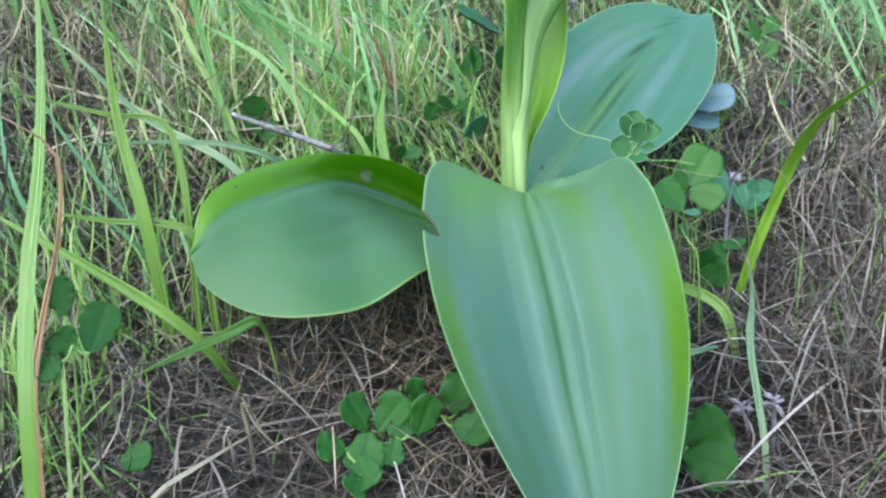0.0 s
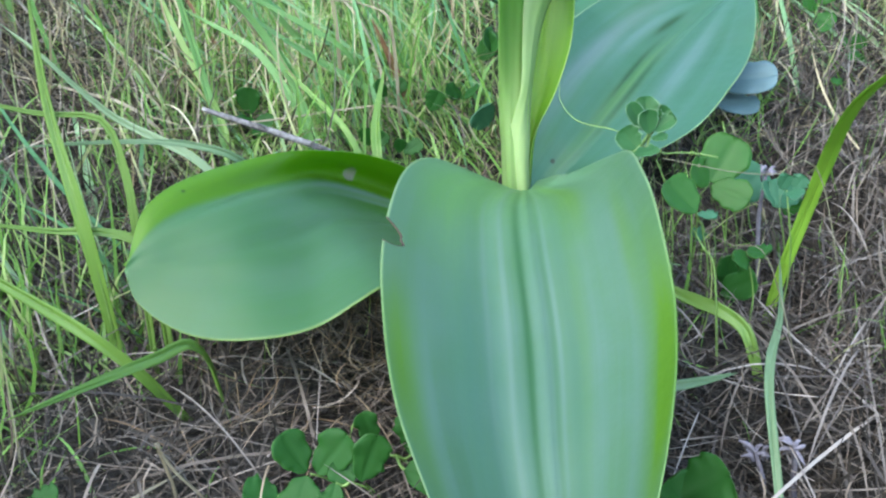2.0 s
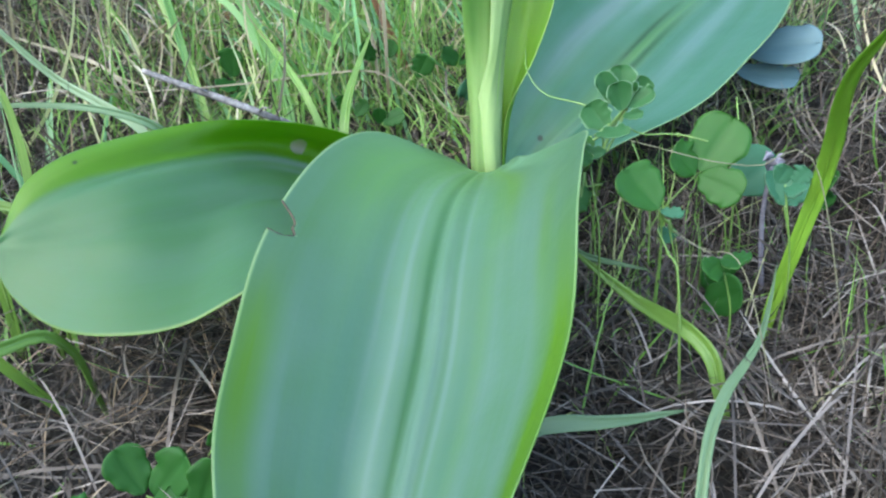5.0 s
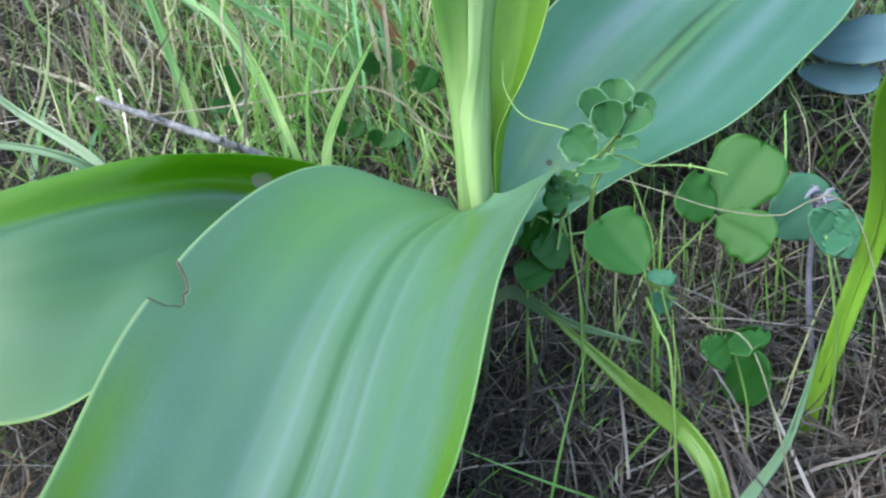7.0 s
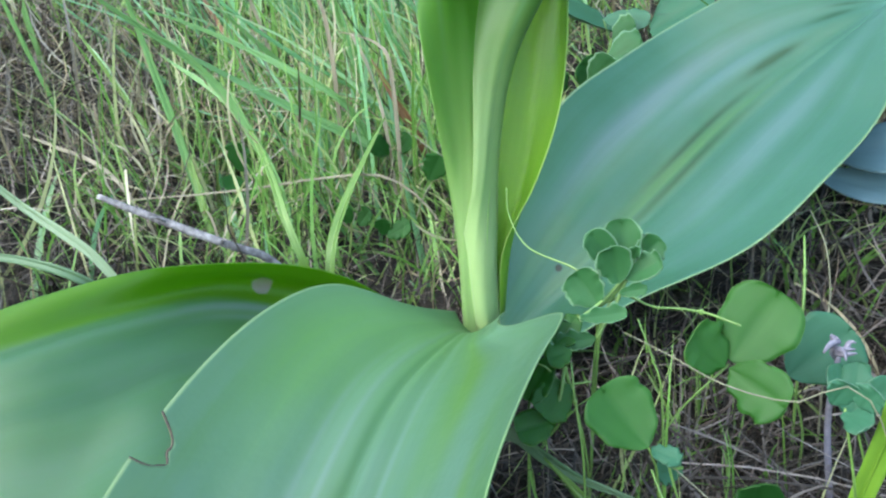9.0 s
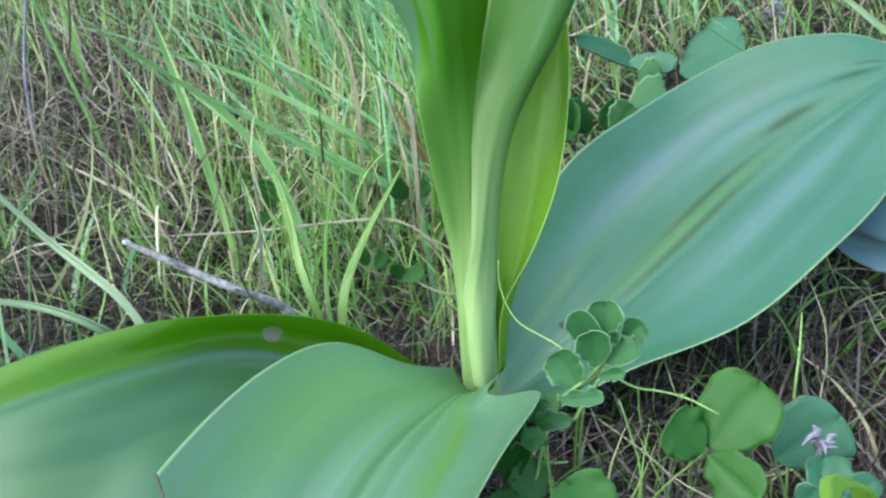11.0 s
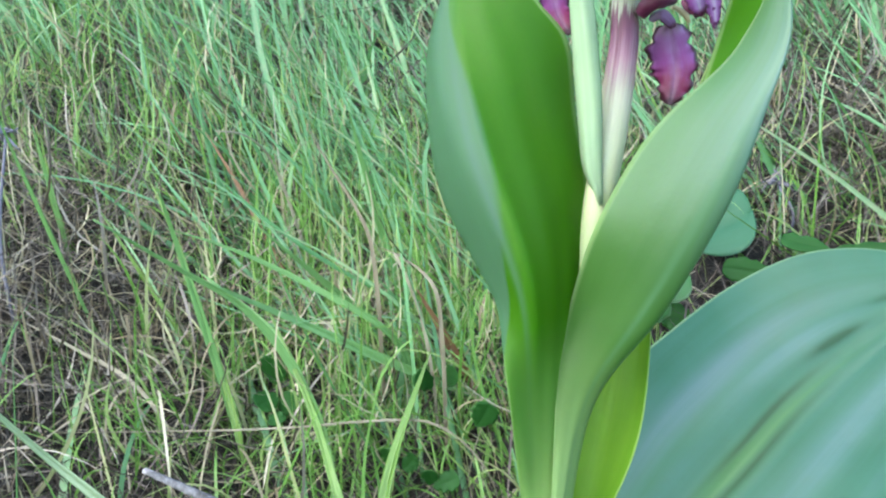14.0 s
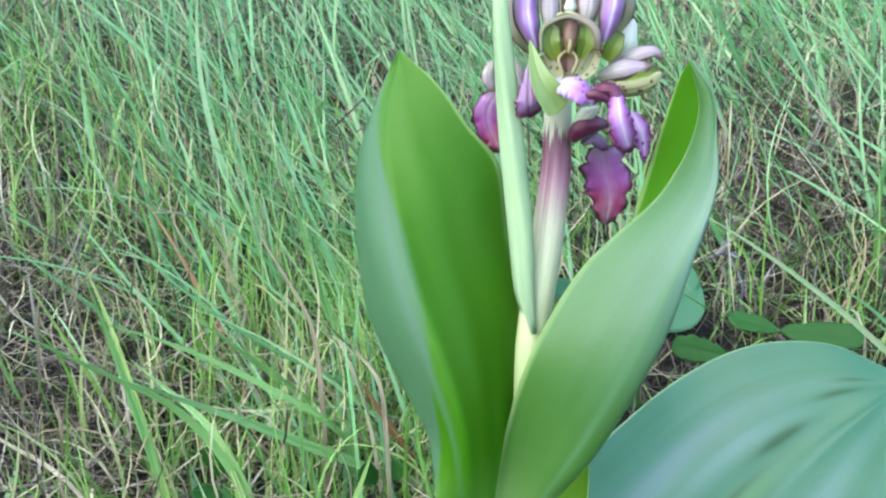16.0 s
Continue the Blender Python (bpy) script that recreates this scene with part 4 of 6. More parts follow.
def grass_blade(points, width, material, label, root=True, side=None, name="sedge", category="plant"):
    """One broad grass blade, tip first, with a folded midrib."""
    p = rooted(points) if root else [tuple(q) for q in points]
    c = spline(p, 9)
    d = np.gradient(c, axis=0)
    d /= np.linalg.norm(d, axis=1, keepdims=True)
    a = np.cross(c[-1] - c[0], (0.25 * math.sin(900 * c[0, 0]), 1.0, -0.45 + 0.25 * math.cos(700 * c[0, 1]))) if side is None else np.array(side, float)
    a /= np.linalg.norm(a)
    a = a[None] - (d @ a)[:, None] * d
    a /= np.linalg.norm(a, axis=1, keepdims=True)
    up = np.cross(a, d)
    s = np.linspace(0, 1, 9)[:, None]
    w = width * 0.5 * np.clip(0.08 + 1.6 * s**0.8, 0, 1) * (1 - 0.35 * s**4)
    ob = thing(name, p[-1], label, category, "single grass blades")
    leaf_sheet("blade", c - a * w, c + up * w * 0.35, c + a * w, material, ob, n=28, m=7, thick=0.0004, fold=0.7)
    tube("midrib", c[1:8] + up[1:8] * (w[1:8] * 0.25 + 0.0001), [width * 0.03, width * 0.06, width * 0.07], M_STALK if material is M_BLADE else material, ob, n=14, sides=5)
    return ob


grass_blade([(0.0863, -0.1256, 0.0666), (0.0873, -0.0861, 0.0516), (0.0936, -0.0478, 0.0254), (0.0866, -0.0345, -0.0173)], 0.0050, M_BLADE_BRIGHT, "long yellow-green grass blade arching over the straw")
GREEN = "long bright green grass blade arching over the straw"
LIGHT = "light green grass blade leaning over shorter grass"
grass_blade([(-0.1416, 0.0682, 0.0848), (-0.1033, 0.0380, 0.0552), (-0.0800, 0.0150, 0.0360), (-0.0700, 0.0180, 0.0050), (-0.0690, 0.0190, -0.0120)], 0.0030, M_BLADE, GREEN)
grass_blade([(-0.0743, 0.0801, 0.0671), (-0.0740, 0.0447, 0.0415), (-0.0700, 0.0230, 0.0230), (-0.0690, 0.0220, -0.0100)], 0.0050, M_BLADE, GREEN)
grass_blade([(-0.1580, -0.1250, 0.1000), (-0.1525, -0.1375, 0.0855), (-0.1397, -0.1684, 0.0511), (-0.1305, -0.2024, 0.0059)], 0.0042, M_BLADE, GREEN)
grass_blade([(-0.1573, -0.0842, 0.0909), (-0.1565, -0.0826, 0.0545), (-0.1487, -0.0844, 0.0179), (-0.1445, -0.0810, -0.0220)], 0.0052, M_BLADE, GREEN)
grass_blade([(-0.1850, -0.1250, 0.0280), (-0.1600, -0.1220, 0.0120), (-0.1392, -0.1182, -0.0033), (-0.1218, -0.1147, -0.0189), (-0.1125, -0.0989, -0.0443)], 0.0040, M_BLADE, GREEN)
grass_blade([(-0.1192, -0.1738, -0.0082), (-0.1122, -0.1480, -0.0098), (-0.1052, -0.1233, -0.0116), (-0.1015, -0.1100, -0.0150), (-0.0985, -0.1000, -0.0430)], 0.0036, M_BLADE, GREEN)
grass_blade([(0.0245, -0.0447, 0.0006), (0.0444, -0.0517, -0.0124), (0.0639, -0.0703, -0.0191)], 0.0048, M_BLADE, GREEN)
grass_blade([(-0.1813, -0.0960, 0.0206), (-0.1555, -0.0849, 0.0149), (-0.1330, -0.0778, 0.0085)], 0.0035, M_BLADE, GREEN)
grass_blade([(-0.1428, 0.0320, 0.1014), (-0.1192, 0.0598, 0.0796), (-0.0831, 0.0869, 0.0542), (-0.0551, 0.1060, 0.0381)], 0.0040, M_BLADE_LIGHT, LIGHT)
grass_blade([(-0.1565, -0.0008, 0.1276), (-0.1470, 0.0185, 0.1109), (-0.1269, 0.0414, 0.0858), (-0.1087, 0.0521, 0.0445), (-0.1020, 0.0505, 0.0083)], 0.0036, M_BLADE_LIGHT, LIGHT)
grass_blade([(-0.1686, 0.0425, 0.1344), (-0.1687, 0.0519, 0.1074), (-0.1599, 0.0596, 0.0567), (-0.1505, 0.0616, 0.0142)], 0.0038, M_BLADE_LIGHT, LIGHT)
grass_blade([(-0.1254, 0.1139, 0.1615), (-0.1201, 0.1319, 0.1060), (-0.1096, 0.1441, 0.0552)], 0.0040, M_BLADE_LIGHT, LIGHT)
grass_blade([(-0.1450, 0.0697, 0.1154), (-0.1206, 0.0982, 0.0790), (-0.0909, 0.1218, 0.0449)], 0.0038, M_BLADE_LIGHT, LIGHT)
grass_blade([(-0.2792, 0.0880, 0.1529), (-0.2838, 0.0999, 0.1137), (-0.2872, 0.1094, 0.0814)], 0.0045, M_BLADE_LIGHT, LIGHT)
grass_blade([(-0.2488, 0.0417, 0.1679), (-0.2516, 0.0557, 0.1354), (-0.2479, 0.0705, 0.0881), (-0.2407, 0.0818, 0.0448)], 0.0036, M_BLADE_LIGHT, LIGHT)
grass_blade([(0.0865, -0.0352, -0.0039), (0.0787, -0.0640, -0.0173), (0.0632, -0.1034, -0.0238), (0.0583, -0.1321, -0.0449)], 0.0028, M_BLADE_GREY, "pale grey-green grass blade lying across the straw")
grass_blade([(-0.2100, -0.0200, 0.0850), (-0.1950, -0.0220, 0.0740), (-0.1736, -0.0143, 0.0500), (-0.1500, -0.0143, 0.0370), (-0.1270, -0.0143, 0.0193)], 0.0036, M_BLADE_GREY, "pale grey-green grass blade arching over the straw")
grass_blade([(0.0587, -0.0889, -0.0288), (0.0425, -0.1000, -0.0279), (0.0200, -0.1080, -0.0300)], 0.0042, M_BLADE_GREY, "pale grey-green grass blade lying across the straw")
grass_blade([(0.0501, -0.0478, -0.0051), (0.0300, -0.0446, -0.0026), (0.0109, -0.0372, 0.0005)], 0.0036, M_BLADE_GREY, "pale grey-green grass blade lying across the straw")
grass_blade([(-0.1909, -0.0978, 0.0620), (-0.1720, -0.0880, 0.0564), (-0.1543, -0.0805, 0.0510), (-0.1388, -0.0753, 0.0422)], 0.0028, M_BLADE, GREEN)
grass_blade([(-0.1780, -0.0695, 0.0410), (-0.1413, -0.0550, 0.0413), (-0.1105, -0.0472, 0.0351), (-0.1000, -0.0300, 0.0100)], 0.0030, M_BLADE_GREY, "pale grey-green grass blade lying across the straw")
grass_blade([(-0.1410, -0.1846, 0.0568), (-0.1342, -0.1809, 0.0567), (-0.1303, -0.1799, 0.0440), (-0.1306, -0.1818, 0.0312), (-0.1330, -0.1871, 0.0138), (-0.1339, -0.1942, -0.0051)], 0.0017, M_BLADE_BROWN, "withered orange-brown grass blade among green grass")
grass_blade([(-0.1715, 0.065, 0.0962), (-0.1526, 0.0628, 0.0857), (-0.1334, 0.0605, 0.0741), (-0.1133, 0.0582, 0.043), (-0.1036, 0.056, 0.0085)], 0.0040, M_BLADE_LIGHT, LIGHT)
grass_blade([(-0.2493, 0.09, 0.1195), (-0.2214, 0.088, 0.0845), (-0.1942, 0.086, 0.0503), (-0.1832, 0.084, 0.0337)], 0.0030, M_BLADE, GREEN)
grass_blade([(-0.2058, 0.08, 0.1319), (-0.1873, 0.073, 0.1056), (-0.1701, 0.066, 0.0722), (-0.1556, 0.059, 0.0469), (-0.1422, 0.052, 0.0107)], 0.0036, M_BLADE, GREEN)
grass_blade([(-0.1727, 0.0505, 0.1153), (-0.1512, 0.0596, 0.1074), (-0.1272, 0.0686, 0.0952), (-0.0981, 0.0776, 0.0777), (-0.0881, 0.0867, 0.0628)], 0.0028, M_BLADE_LIGHT, LIGHT)
grass_blade([(-0.2289, 0.1502, 0.1471), (-0.211, 0.1494, 0.1217), (-0.1945, 0.1485, 0.0942), (-0.1792, 0.1477, 0.0685)], 0.0026, M_BLADE_BROWN, "withered orange-brown grass blade among green grass")
grass_blade([(-0.1317, 0.093, 0.1509), (-0.1179, 0.09, 0.131), (-0.102, 0.0869, 0.105)], 0.0022, M_BLADE_STRAW, "pale dry straw blade bent over the ground")
grass_blade([(-0.1818, 0.0966, 0.1505), (-0.1773, 0.1144, 0.1468), (-0.1751, 0.1321, 0.1311), (-0.1699, 0.1498, 0.0831)], 0.0018, M_BLADE_STRAW, "pale dry straw blade bent over the ground")
grass_blade([(-0.1063, 0.1052, 0.1014), (-0.0854, 0.0929, 0.0971), (-0.0708, 0.0806, 0.0857)], 0.0018, M_BLADE_STRAW, "pale dry straw blade bent over the ground")
grass_blade([(-0.2105, 0.0213, 0.037), (-0.1324, 0.0413, 0.0417), (-0.0608, 0.0613, 0.0454)], 0.0009, M_BLADE_STRAW, "pale dry straw blade bent over the ground")
grass_blade([(-0.2694, 0.0573, 0.0688), (-0.2262, 0.0531, 0.0582), (-0.1926, 0.0489, 0.0481), (-0.1659, 0.0447, 0.0219)], 0.0018, M_BLADE_STRAW, "pale dry straw blade bent over the ground")
grass_blade([(-0.3003, 0.1108, 0.148), (-0.2961, 0.1108, 0.1114), (-0.29009999999999997, 0.1168, 0.0814)], 0.0042, M_BLADE, GREEN)
grass_blade([(-0.0810, 0.0840, 0.0900), (-0.0793, 0.0850, 0.0863), (-0.0711, 0.0956, 0.0633), (-0.0628, 0.1059, 0.0393)], 0.0042, M_BLADE_BROWN, "withered orange-brown grass blade among green grass")
grass_blade([(-0.0978, -0.1374, -0.0394), (-0.1105, -0.1529, -0.0426), (-0.1220, -0.1625, -0.0482)], 0.0014, M_BLADE_STRAW, "pale dry straw blade bent over the ground")
grass_blade([(-0.0899, -0.1437, -0.0440), (-0.0964, -0.1461, -0.0345), (-0.1003, -0.1469, -0.0266), (-0.1012, -0.1440, -0.0300), (-0.1000, -0.1400, -0.0440)], 0.0015, M_BLADE_STRAW, "pale dry straw blade bent over the ground")
grass_blade([(-0.0870, 0.0900, 0.0980), (-0.1015, 0.1066, 0.1009), (-0.0960, 0.0980, 0.0990), (-0.0830, 0.0900, 0.0800), (-0.0750, 0.0850, 0.0500)], 0.0016, M_BLADE_STRAW, "pale dry straw blade bent over the ground")


def twig(points, radii, label, material, forks=(), name="twig", category="twig"):
    ob = thing(name, points[-1], label, category)
    tube("stick", points, radii, material, ob, n=30, sides=9, ridges=0.08)
    for pts, r in forks:
        tube("side_shoot", pts, [r, r * 0.8, r * 0.4], material, ob, n=10, sides=6)
    return ob


twig([(-0.1345, -0.0120, 0.0505), (-0.1210, -0.0095, 0.0455), (-0.1043, -0.0068, 0.0395), (-0.0900, -0.0020, 0.0335), (-0.0810, 0.0060, 0.0265), (-0.0680, 0.0140, 0.0060)], [0.0010, 0.0014, 0.0015, 0.0014, 0.0015, 0.0013], "weathered grey dry twig lying in the grass", M_TWIG,
     [([(-0.1100, -0.0078, 0.0420), (-0.1120, -0.0110, 0.0440), (-0.1150, -0.0120, 0.0445)], 0.0006), ([(-0.0930, -0.0040, 0.0350), (-0.0900, -0.0070, 0.0370), (-0.0870, -0.0080, 0.0372)], 0.0005)])
M_DRYHEAD = noisy_material("dry_flower_head", [(0.3, (0.08, 0.075, 0.10)), (0.55, (0.16, 0.15, 0.19)), (0.8, (0.28, 0.27, 0.31))], scale=700, rough=0.9, bump=0.4)


def dry_head(place, root, size, seed):
    """A dead flower stalk with a tangle of curled bracts at its top."""
    r = np.random.default_rng(seed)
    p, q = np.array(place), np.array(root)
    mid = (p + q) / 2 + r.normal(0, 0.003, 3)
    ob = thing("dry_stalk", tuple(q), "dead grey-lilac flower stalk standing in the straw", "dead plant")
    tube("stick", [p, mid, q], [0.0006, 0.0008, 0.0009], M_DRYHEAD, ob, n=14, sides=6)
    for _ in range(9):
        d = r.normal(0, 1, 3) + (0, 0, 0.6)
        d /= np.linalg.norm(d)
        a = p + r.normal(0, 0.0008, 3)
        tube("bract", [a, a + d * size * 0.5 + r.normal(0, size * 0.12, 3), a + d * size * r.uniform(0.7, 1.2) + (0, 0, -size * 0.25)], [0.0005, 0.0007, 0.0002], M_DRYHEAD, ob, n=7, sides=5)


dry_head((0.0642, -0.1238, -0.0357), (0.0660, -0.1215, -0.0555), 0.0045, 1)
dry_head((0.0560, -0.1190, -0.0400), (0.0600, -0.1150, -0.0540), 0.004, 2)
dry_head((0.0509, 0.2253, 0.1204), (0.0540, 0.2230, 0.0880), 0.009, 3)
dry_head((0.0853, -0.0183, 0.0238), (0.0873, -0.0120, -0.0250), 0.005, 4)
dry_head((-0.2750, 0.0700, 0.1500), (-0.2780, 0.0650, 0.0560), 0.008, 5)


# ---- clovers and other small leaves ----
def petal(name, base, tip, width, normal, material, parent, label="", p=0.55, q=0.42, cup=0.2, curl=0.0, frill=0.0, n=14, m=9, thick=0.0004, waves=5, notch=0.0):
    """A rounded leaflet or petal from base to tip, cupped across and curled along its length."""
    b, axis = np.array(base, float), np.array(tip, float) - np.array(base, float)
    ln = np.linalg.norm(axis)
    ax = axis / ln
    sd = np.cross(ax, np.array(normal, float))
    sd /= np.linalg.norm(sd)
    nr = np.cross(sd, ax)
    s = np.linspace(0, 1, n)
    s = 0.5 - 0.5 * np.cos(np.pi * s)
    peak = p / (p + q)
    w = 0.5 * width * (s**p * (1 - s) ** q) / (peak**p * (1 - peak) ** q)
    u = np.linspace(-1, 1, m)
    edge = np.abs(u) ** 3
    rs = np.random.default_rng(int(abs(b[0]) * 2e5) + int(abs(b[2]) * 3e5))
    two = [sum(k * np.sin(np.pi * waves * rs.uniform(0.8, 2.3) * s + rs.uniform(0, 6.3)) for k in (0.6, 0.5, 0.4, 0.3)) for _ in range(2)]
    ruff = frill * edge[None] * np.where(u[None] < 0, two[0][:, None], two[1][:, None])
    P = b + ax * (s * ln)[:, None, None] + sd * ((w[:, None] * u[None]) * (1 + 1.4 * ruff / max(width, 1e-6)))[..., None]
    P = P + nr * (cup * w[:, None] * (u[None] ** 2) - cup * 0.35 * w[:, None] + curl * ln * np.sin(np.pi * s)[:, None] - 0.08 * w[:, None] * np.exp(-((u[None] / 0.15) ** 2)) + ruff)[..., None]
    P = P - ax * (notch * ln * np.exp(-((u[None] / 0.35) ** 2)) * s[:, None] ** 5)[..., None]
    half = nr * thick * 0.5
    f = grid_faces(n, m)
    k = n * m
    rim = [i * m for i in range(n)] + [(n - 1) * m + j for j in range(1, m)] + [i * m + m - 1 for i in range(n - 2, -1, -1)] + list(range(m - 2, 0, -1))
    faces = f + [tuple(k + i for i in reversed(g)) for g in f] + [(rim[i], rim[(i + 1) % len(rim)], k + rim[(i + 1) % len(rim)], k + rim[i]) for i in range(len(rim))]
    uv = np.stack(np.broadcast_arrays(((u + 1) / 2)[None], s[:, None]), -1).reshape(-1, 2)
    return link_mesh(name, np.vstack([(P + half).reshape(-1, 3), (P - half).reshape(-1, 3)]), faces, material, parent, label, np.vstack([uv, uv]))


FACE = (0.12, -0.8, 0.58)


def clover(leaflets, label, material=None, stalk=None, root=None, face=FACE, cup=0.04, name="clover", category="clover"):
    """Leaflets as base, tip and width, on a thin stalk that stands in the soil."""
    bases = np.array([l[0] for l in leaflets])
    top = bases.mean(0)
    if root is None:
        root = (top[0] + 0.004, top[1] + 0.01, float(ground_z(top[0] + 0.004, top[1] + 0.01)) - 0.002)
    ob = thing(name, root, label, category, "small leaves in the straw")
    path = stalk or [tuple(top), tuple((top + np.array(root)) / 2 + (0.002, -0.002, 0.002))]
    tube("stalk", [*path, root], [0.00026, 0.0003, 0.0004], M_STALK, ob, n=16, sides=7)
    for k, (b, t, w) in enumerate(leaflets):
        tilt = np.array(face) + 0.25 * np.array([math.sin(k * 2.4 + b[0] * 90), math.cos(k * 1.7), math.sin(k * 3.1 + b[1] * 70)])
        petal("leaflet", b, t, w * 1.02, tilt, material or M_CLOVER, ob, cup=cup, frill=0.0006, p=0.62, q=0.34, waves=4, notch=0.07, n=18, m=13)
        if np.linalg.norm(np.array(b) - top) > 0.003:
            tube("leaf_stalk", [b, tuple((np.array(b) + path[0]) / 2 + (0, 0, -0.001)), path[0]], [0.0004, 0.0005], M_STALK, ob, n=8, sides=6)
    return ob


ROUND = "green three-leaved clover with rounded leaflets"
clover([((0.0630, -0.0255, 0.0212), (0.0725, -0.0215, 0.0372), 0.0178), ((0.0618, -0.0275, 0.0204), (0.0548, -0.0305, 0.0290), 0.0128), ((0.0628, -0.0275, 0.0203), (0.0746, -0.0360, 0.0160), 0.0122)],
       "bright green clover leaf with three large round leaflets", material=M_CLOVER_BRIGHT, stalk=[(0.0626, -0.0260, 0.0206), (0.0500, -0.0270, 0.0040)], root=(0.0400, -0.0220, -0.0254))
clover([((0.0502, -0.0620, 0.0165), (0.0405, -0.0598, 0.0268), 0.0135)],
       "green clover with a drooping broad leaflet", material=M_CLOVER_BRIGHT, stalk=[(0.0502, -0.0620, 0.0165), (0.0515, -0.0560, 0.0050)], root=(0.0503, -0.0450, -0.0310), cup=0.2)
clover([((0.0396, -0.0269, 0.0415), (0.0379, -0.0246, 0.0529), 0.0088), ((0.0381, -0.0273, 0.0408), (0.0317, -0.0293, 0.0507), 0.0070), ((0.0390, -0.0326, 0.0400), (0.0372, -0.0339, 0.0485), 0.0081), ((0.0403, -0.0312, 0.0406), (0.0480, -0.0309, 0.0458), 0.0064), ((0.0415, -0.0261, 0.0434), (0.0470, -0.0244, 0.0485), 0.0066), ((0.0409, -0.0291, 0.0441), (0.0429, -0.0310, 0.0481), 0.0026),
        ((0.0349, -0.0339, 0.0344), (0.0289, -0.0331, 0.0418), 0.0094), ((0.0315, -0.0393, 0.0331), (0.0416, -0.0368, 0.0348), 0.0040), ((0.0296, -0.0365, 0.0300), (0.0248, -0.0383, 0.0282), 0.0059), ((0.0351, -0.0380, 0.0283), (0.0266, -0.0403, 0.0273), 0.0047), ((0.0393, -0.0341, 0.0381), (0.0453, -0.0329, 0.0394), 0.0032)],
       "grey-green young trefoil with a rosette of cupped leaflets", stalk=[(0.0404, -0.0275, 0.0410), (0.0365, -0.0305, 0.0340), (0.0330, -0.0300, 0.0200)], root=(0.0300, -0.0200, -0.0250), material=M_TREFOIL, face=(0.1, -0.9, 0.45), cup=0.28, name="trefoil", category="plant")
clover([((-0.0656, -0.1336, -0.0410), (-0.0719, -0.1337, -0.0302), 0.0099), ((-0.0623, -0.1345, -0.0410), (-0.0540, -0.1332, -0.0301), 0.0108), ((-0.0644, -0.1374, -0.0401), (-0.0662, -0.1464, -0.0493), 0.0121)], ROUND)
clover([((-0.0501, -0.1364, -0.0420), (-0.0455, -0.1347, -0.0294), 0.0096), ((-0.0566, -0.1377, -0.0419), (-0.0579, -0.1448, -0.0476), 0.0071), ((-0.0520, -0.1360, -0.0419), (-0.0580, -0.1344, -0.0376), 0.0080)], ROUND)
clover([((-0.0714, -0.1407, -0.0441), (-0.0796, -0.1443, -0.0415), 0.0092), ((-0.0657, -0.1510, -0.0478), (-0.0684, -0.1566, -0.0500), 0.0086), ((-0.0680, -0.1450, -0.0450), (-0.0620, -0.1540, -0.0490), 0.0090)], ROUND)
clover([((-0.0393, -0.1300, -0.0417), (-0.0271, -0.1346, -0.0404), 0.0113), ((-0.0383, -0.1231, -0.0409), (-0.0365, -0.1212, -0.0272), 0.0116), ((-0.0493, -0.1217, -0.0387), (-0.0519, -0.1220, -0.0289), 0.0065)], "dark green clover shaded by the broad orchid leaf")
clover([((-0.1358, -0.1505, -0.0443), (-0.1265, -0.1494, -0.0409), 0.0087)], "single small green leaflet above the straw")
clover([((-0.1241, -0.1864, 0.0021), (-0.1214, -0.1817, 0.0130), 0.0090), ((-0.1293, -0.1860, 0.0109), (-0.1316, -0.1847, 0.0199), 0.0069), ((-0.1273, -0.1876, 0.0032), (-0.1312, -0.1881, 0.0075), 0.0075), ((-0.1293, -0.1893, 0.0011), (-0.1343, -0.1925, -0.0004), 0.0072)], "green clover with nibbled leaflets among grass", root=(-0.135, -0.180, -0.066))
clover([((0.0321, -0.1384, -0.0430), (0.0430, -0.1415, -0.0345), 0.0149), ((0.0299, -0.1430, -0.0444), (0.0419, -0.1519, -0.0462), 0.0143), ((0.0321, -0.1384, -0.0430), (0.0291, -0.1383, -0.0377), 0.0111)], "dark green clover beside the broad orchid leaf")
clover([((0.0658, -0.0382, -0.0181), (0.0757, -0.0456, -0.0102), 0.0120), ((0.0700, -0.0288, -0.0179), (0.0705, -0.0318, -0.0048), 0.0110)], ROUND)
clover([((0.1068, 0.0280, 0.0051), (0.1140, 0.0197, 0.0128), 0.0110), ((0.1068, 0.0280, 0.0051), (0.1119, 0.0187, 0.0024), 0.0100), ((0.1060, 0.0290, 0.0060), (0.1010, 0.0230, 0.0120), 0.0090)], ROUND)
clover([((0.0120, 0.1931, 0.0960), (0.0400, 0.1900, 0.1115), 0.0380)], "large round grey-green leaf behind the orchid", material=M_CLOVER_GREY, name="round_leaf", category="plant")
clover([((-0.0021, 0.1896, 0.0962), (-0.0330, 0.1748, 0.1119), 0.0127)], "folded grey-green leaf with a thick stalk", material=M_CLOVER_GREY, cup=0.7, name="folded_leaf", category="plant")
clover([((-0.0008, 0.1451, 0.0730), (-0.0087, 0.1384, 0.0843), 0.0146), ((-0.0163, 0.1469, 0.0729), (-0.0263, 0.1390, 0.0846), 0.0154)], ROUND, material=M_CLOVER)
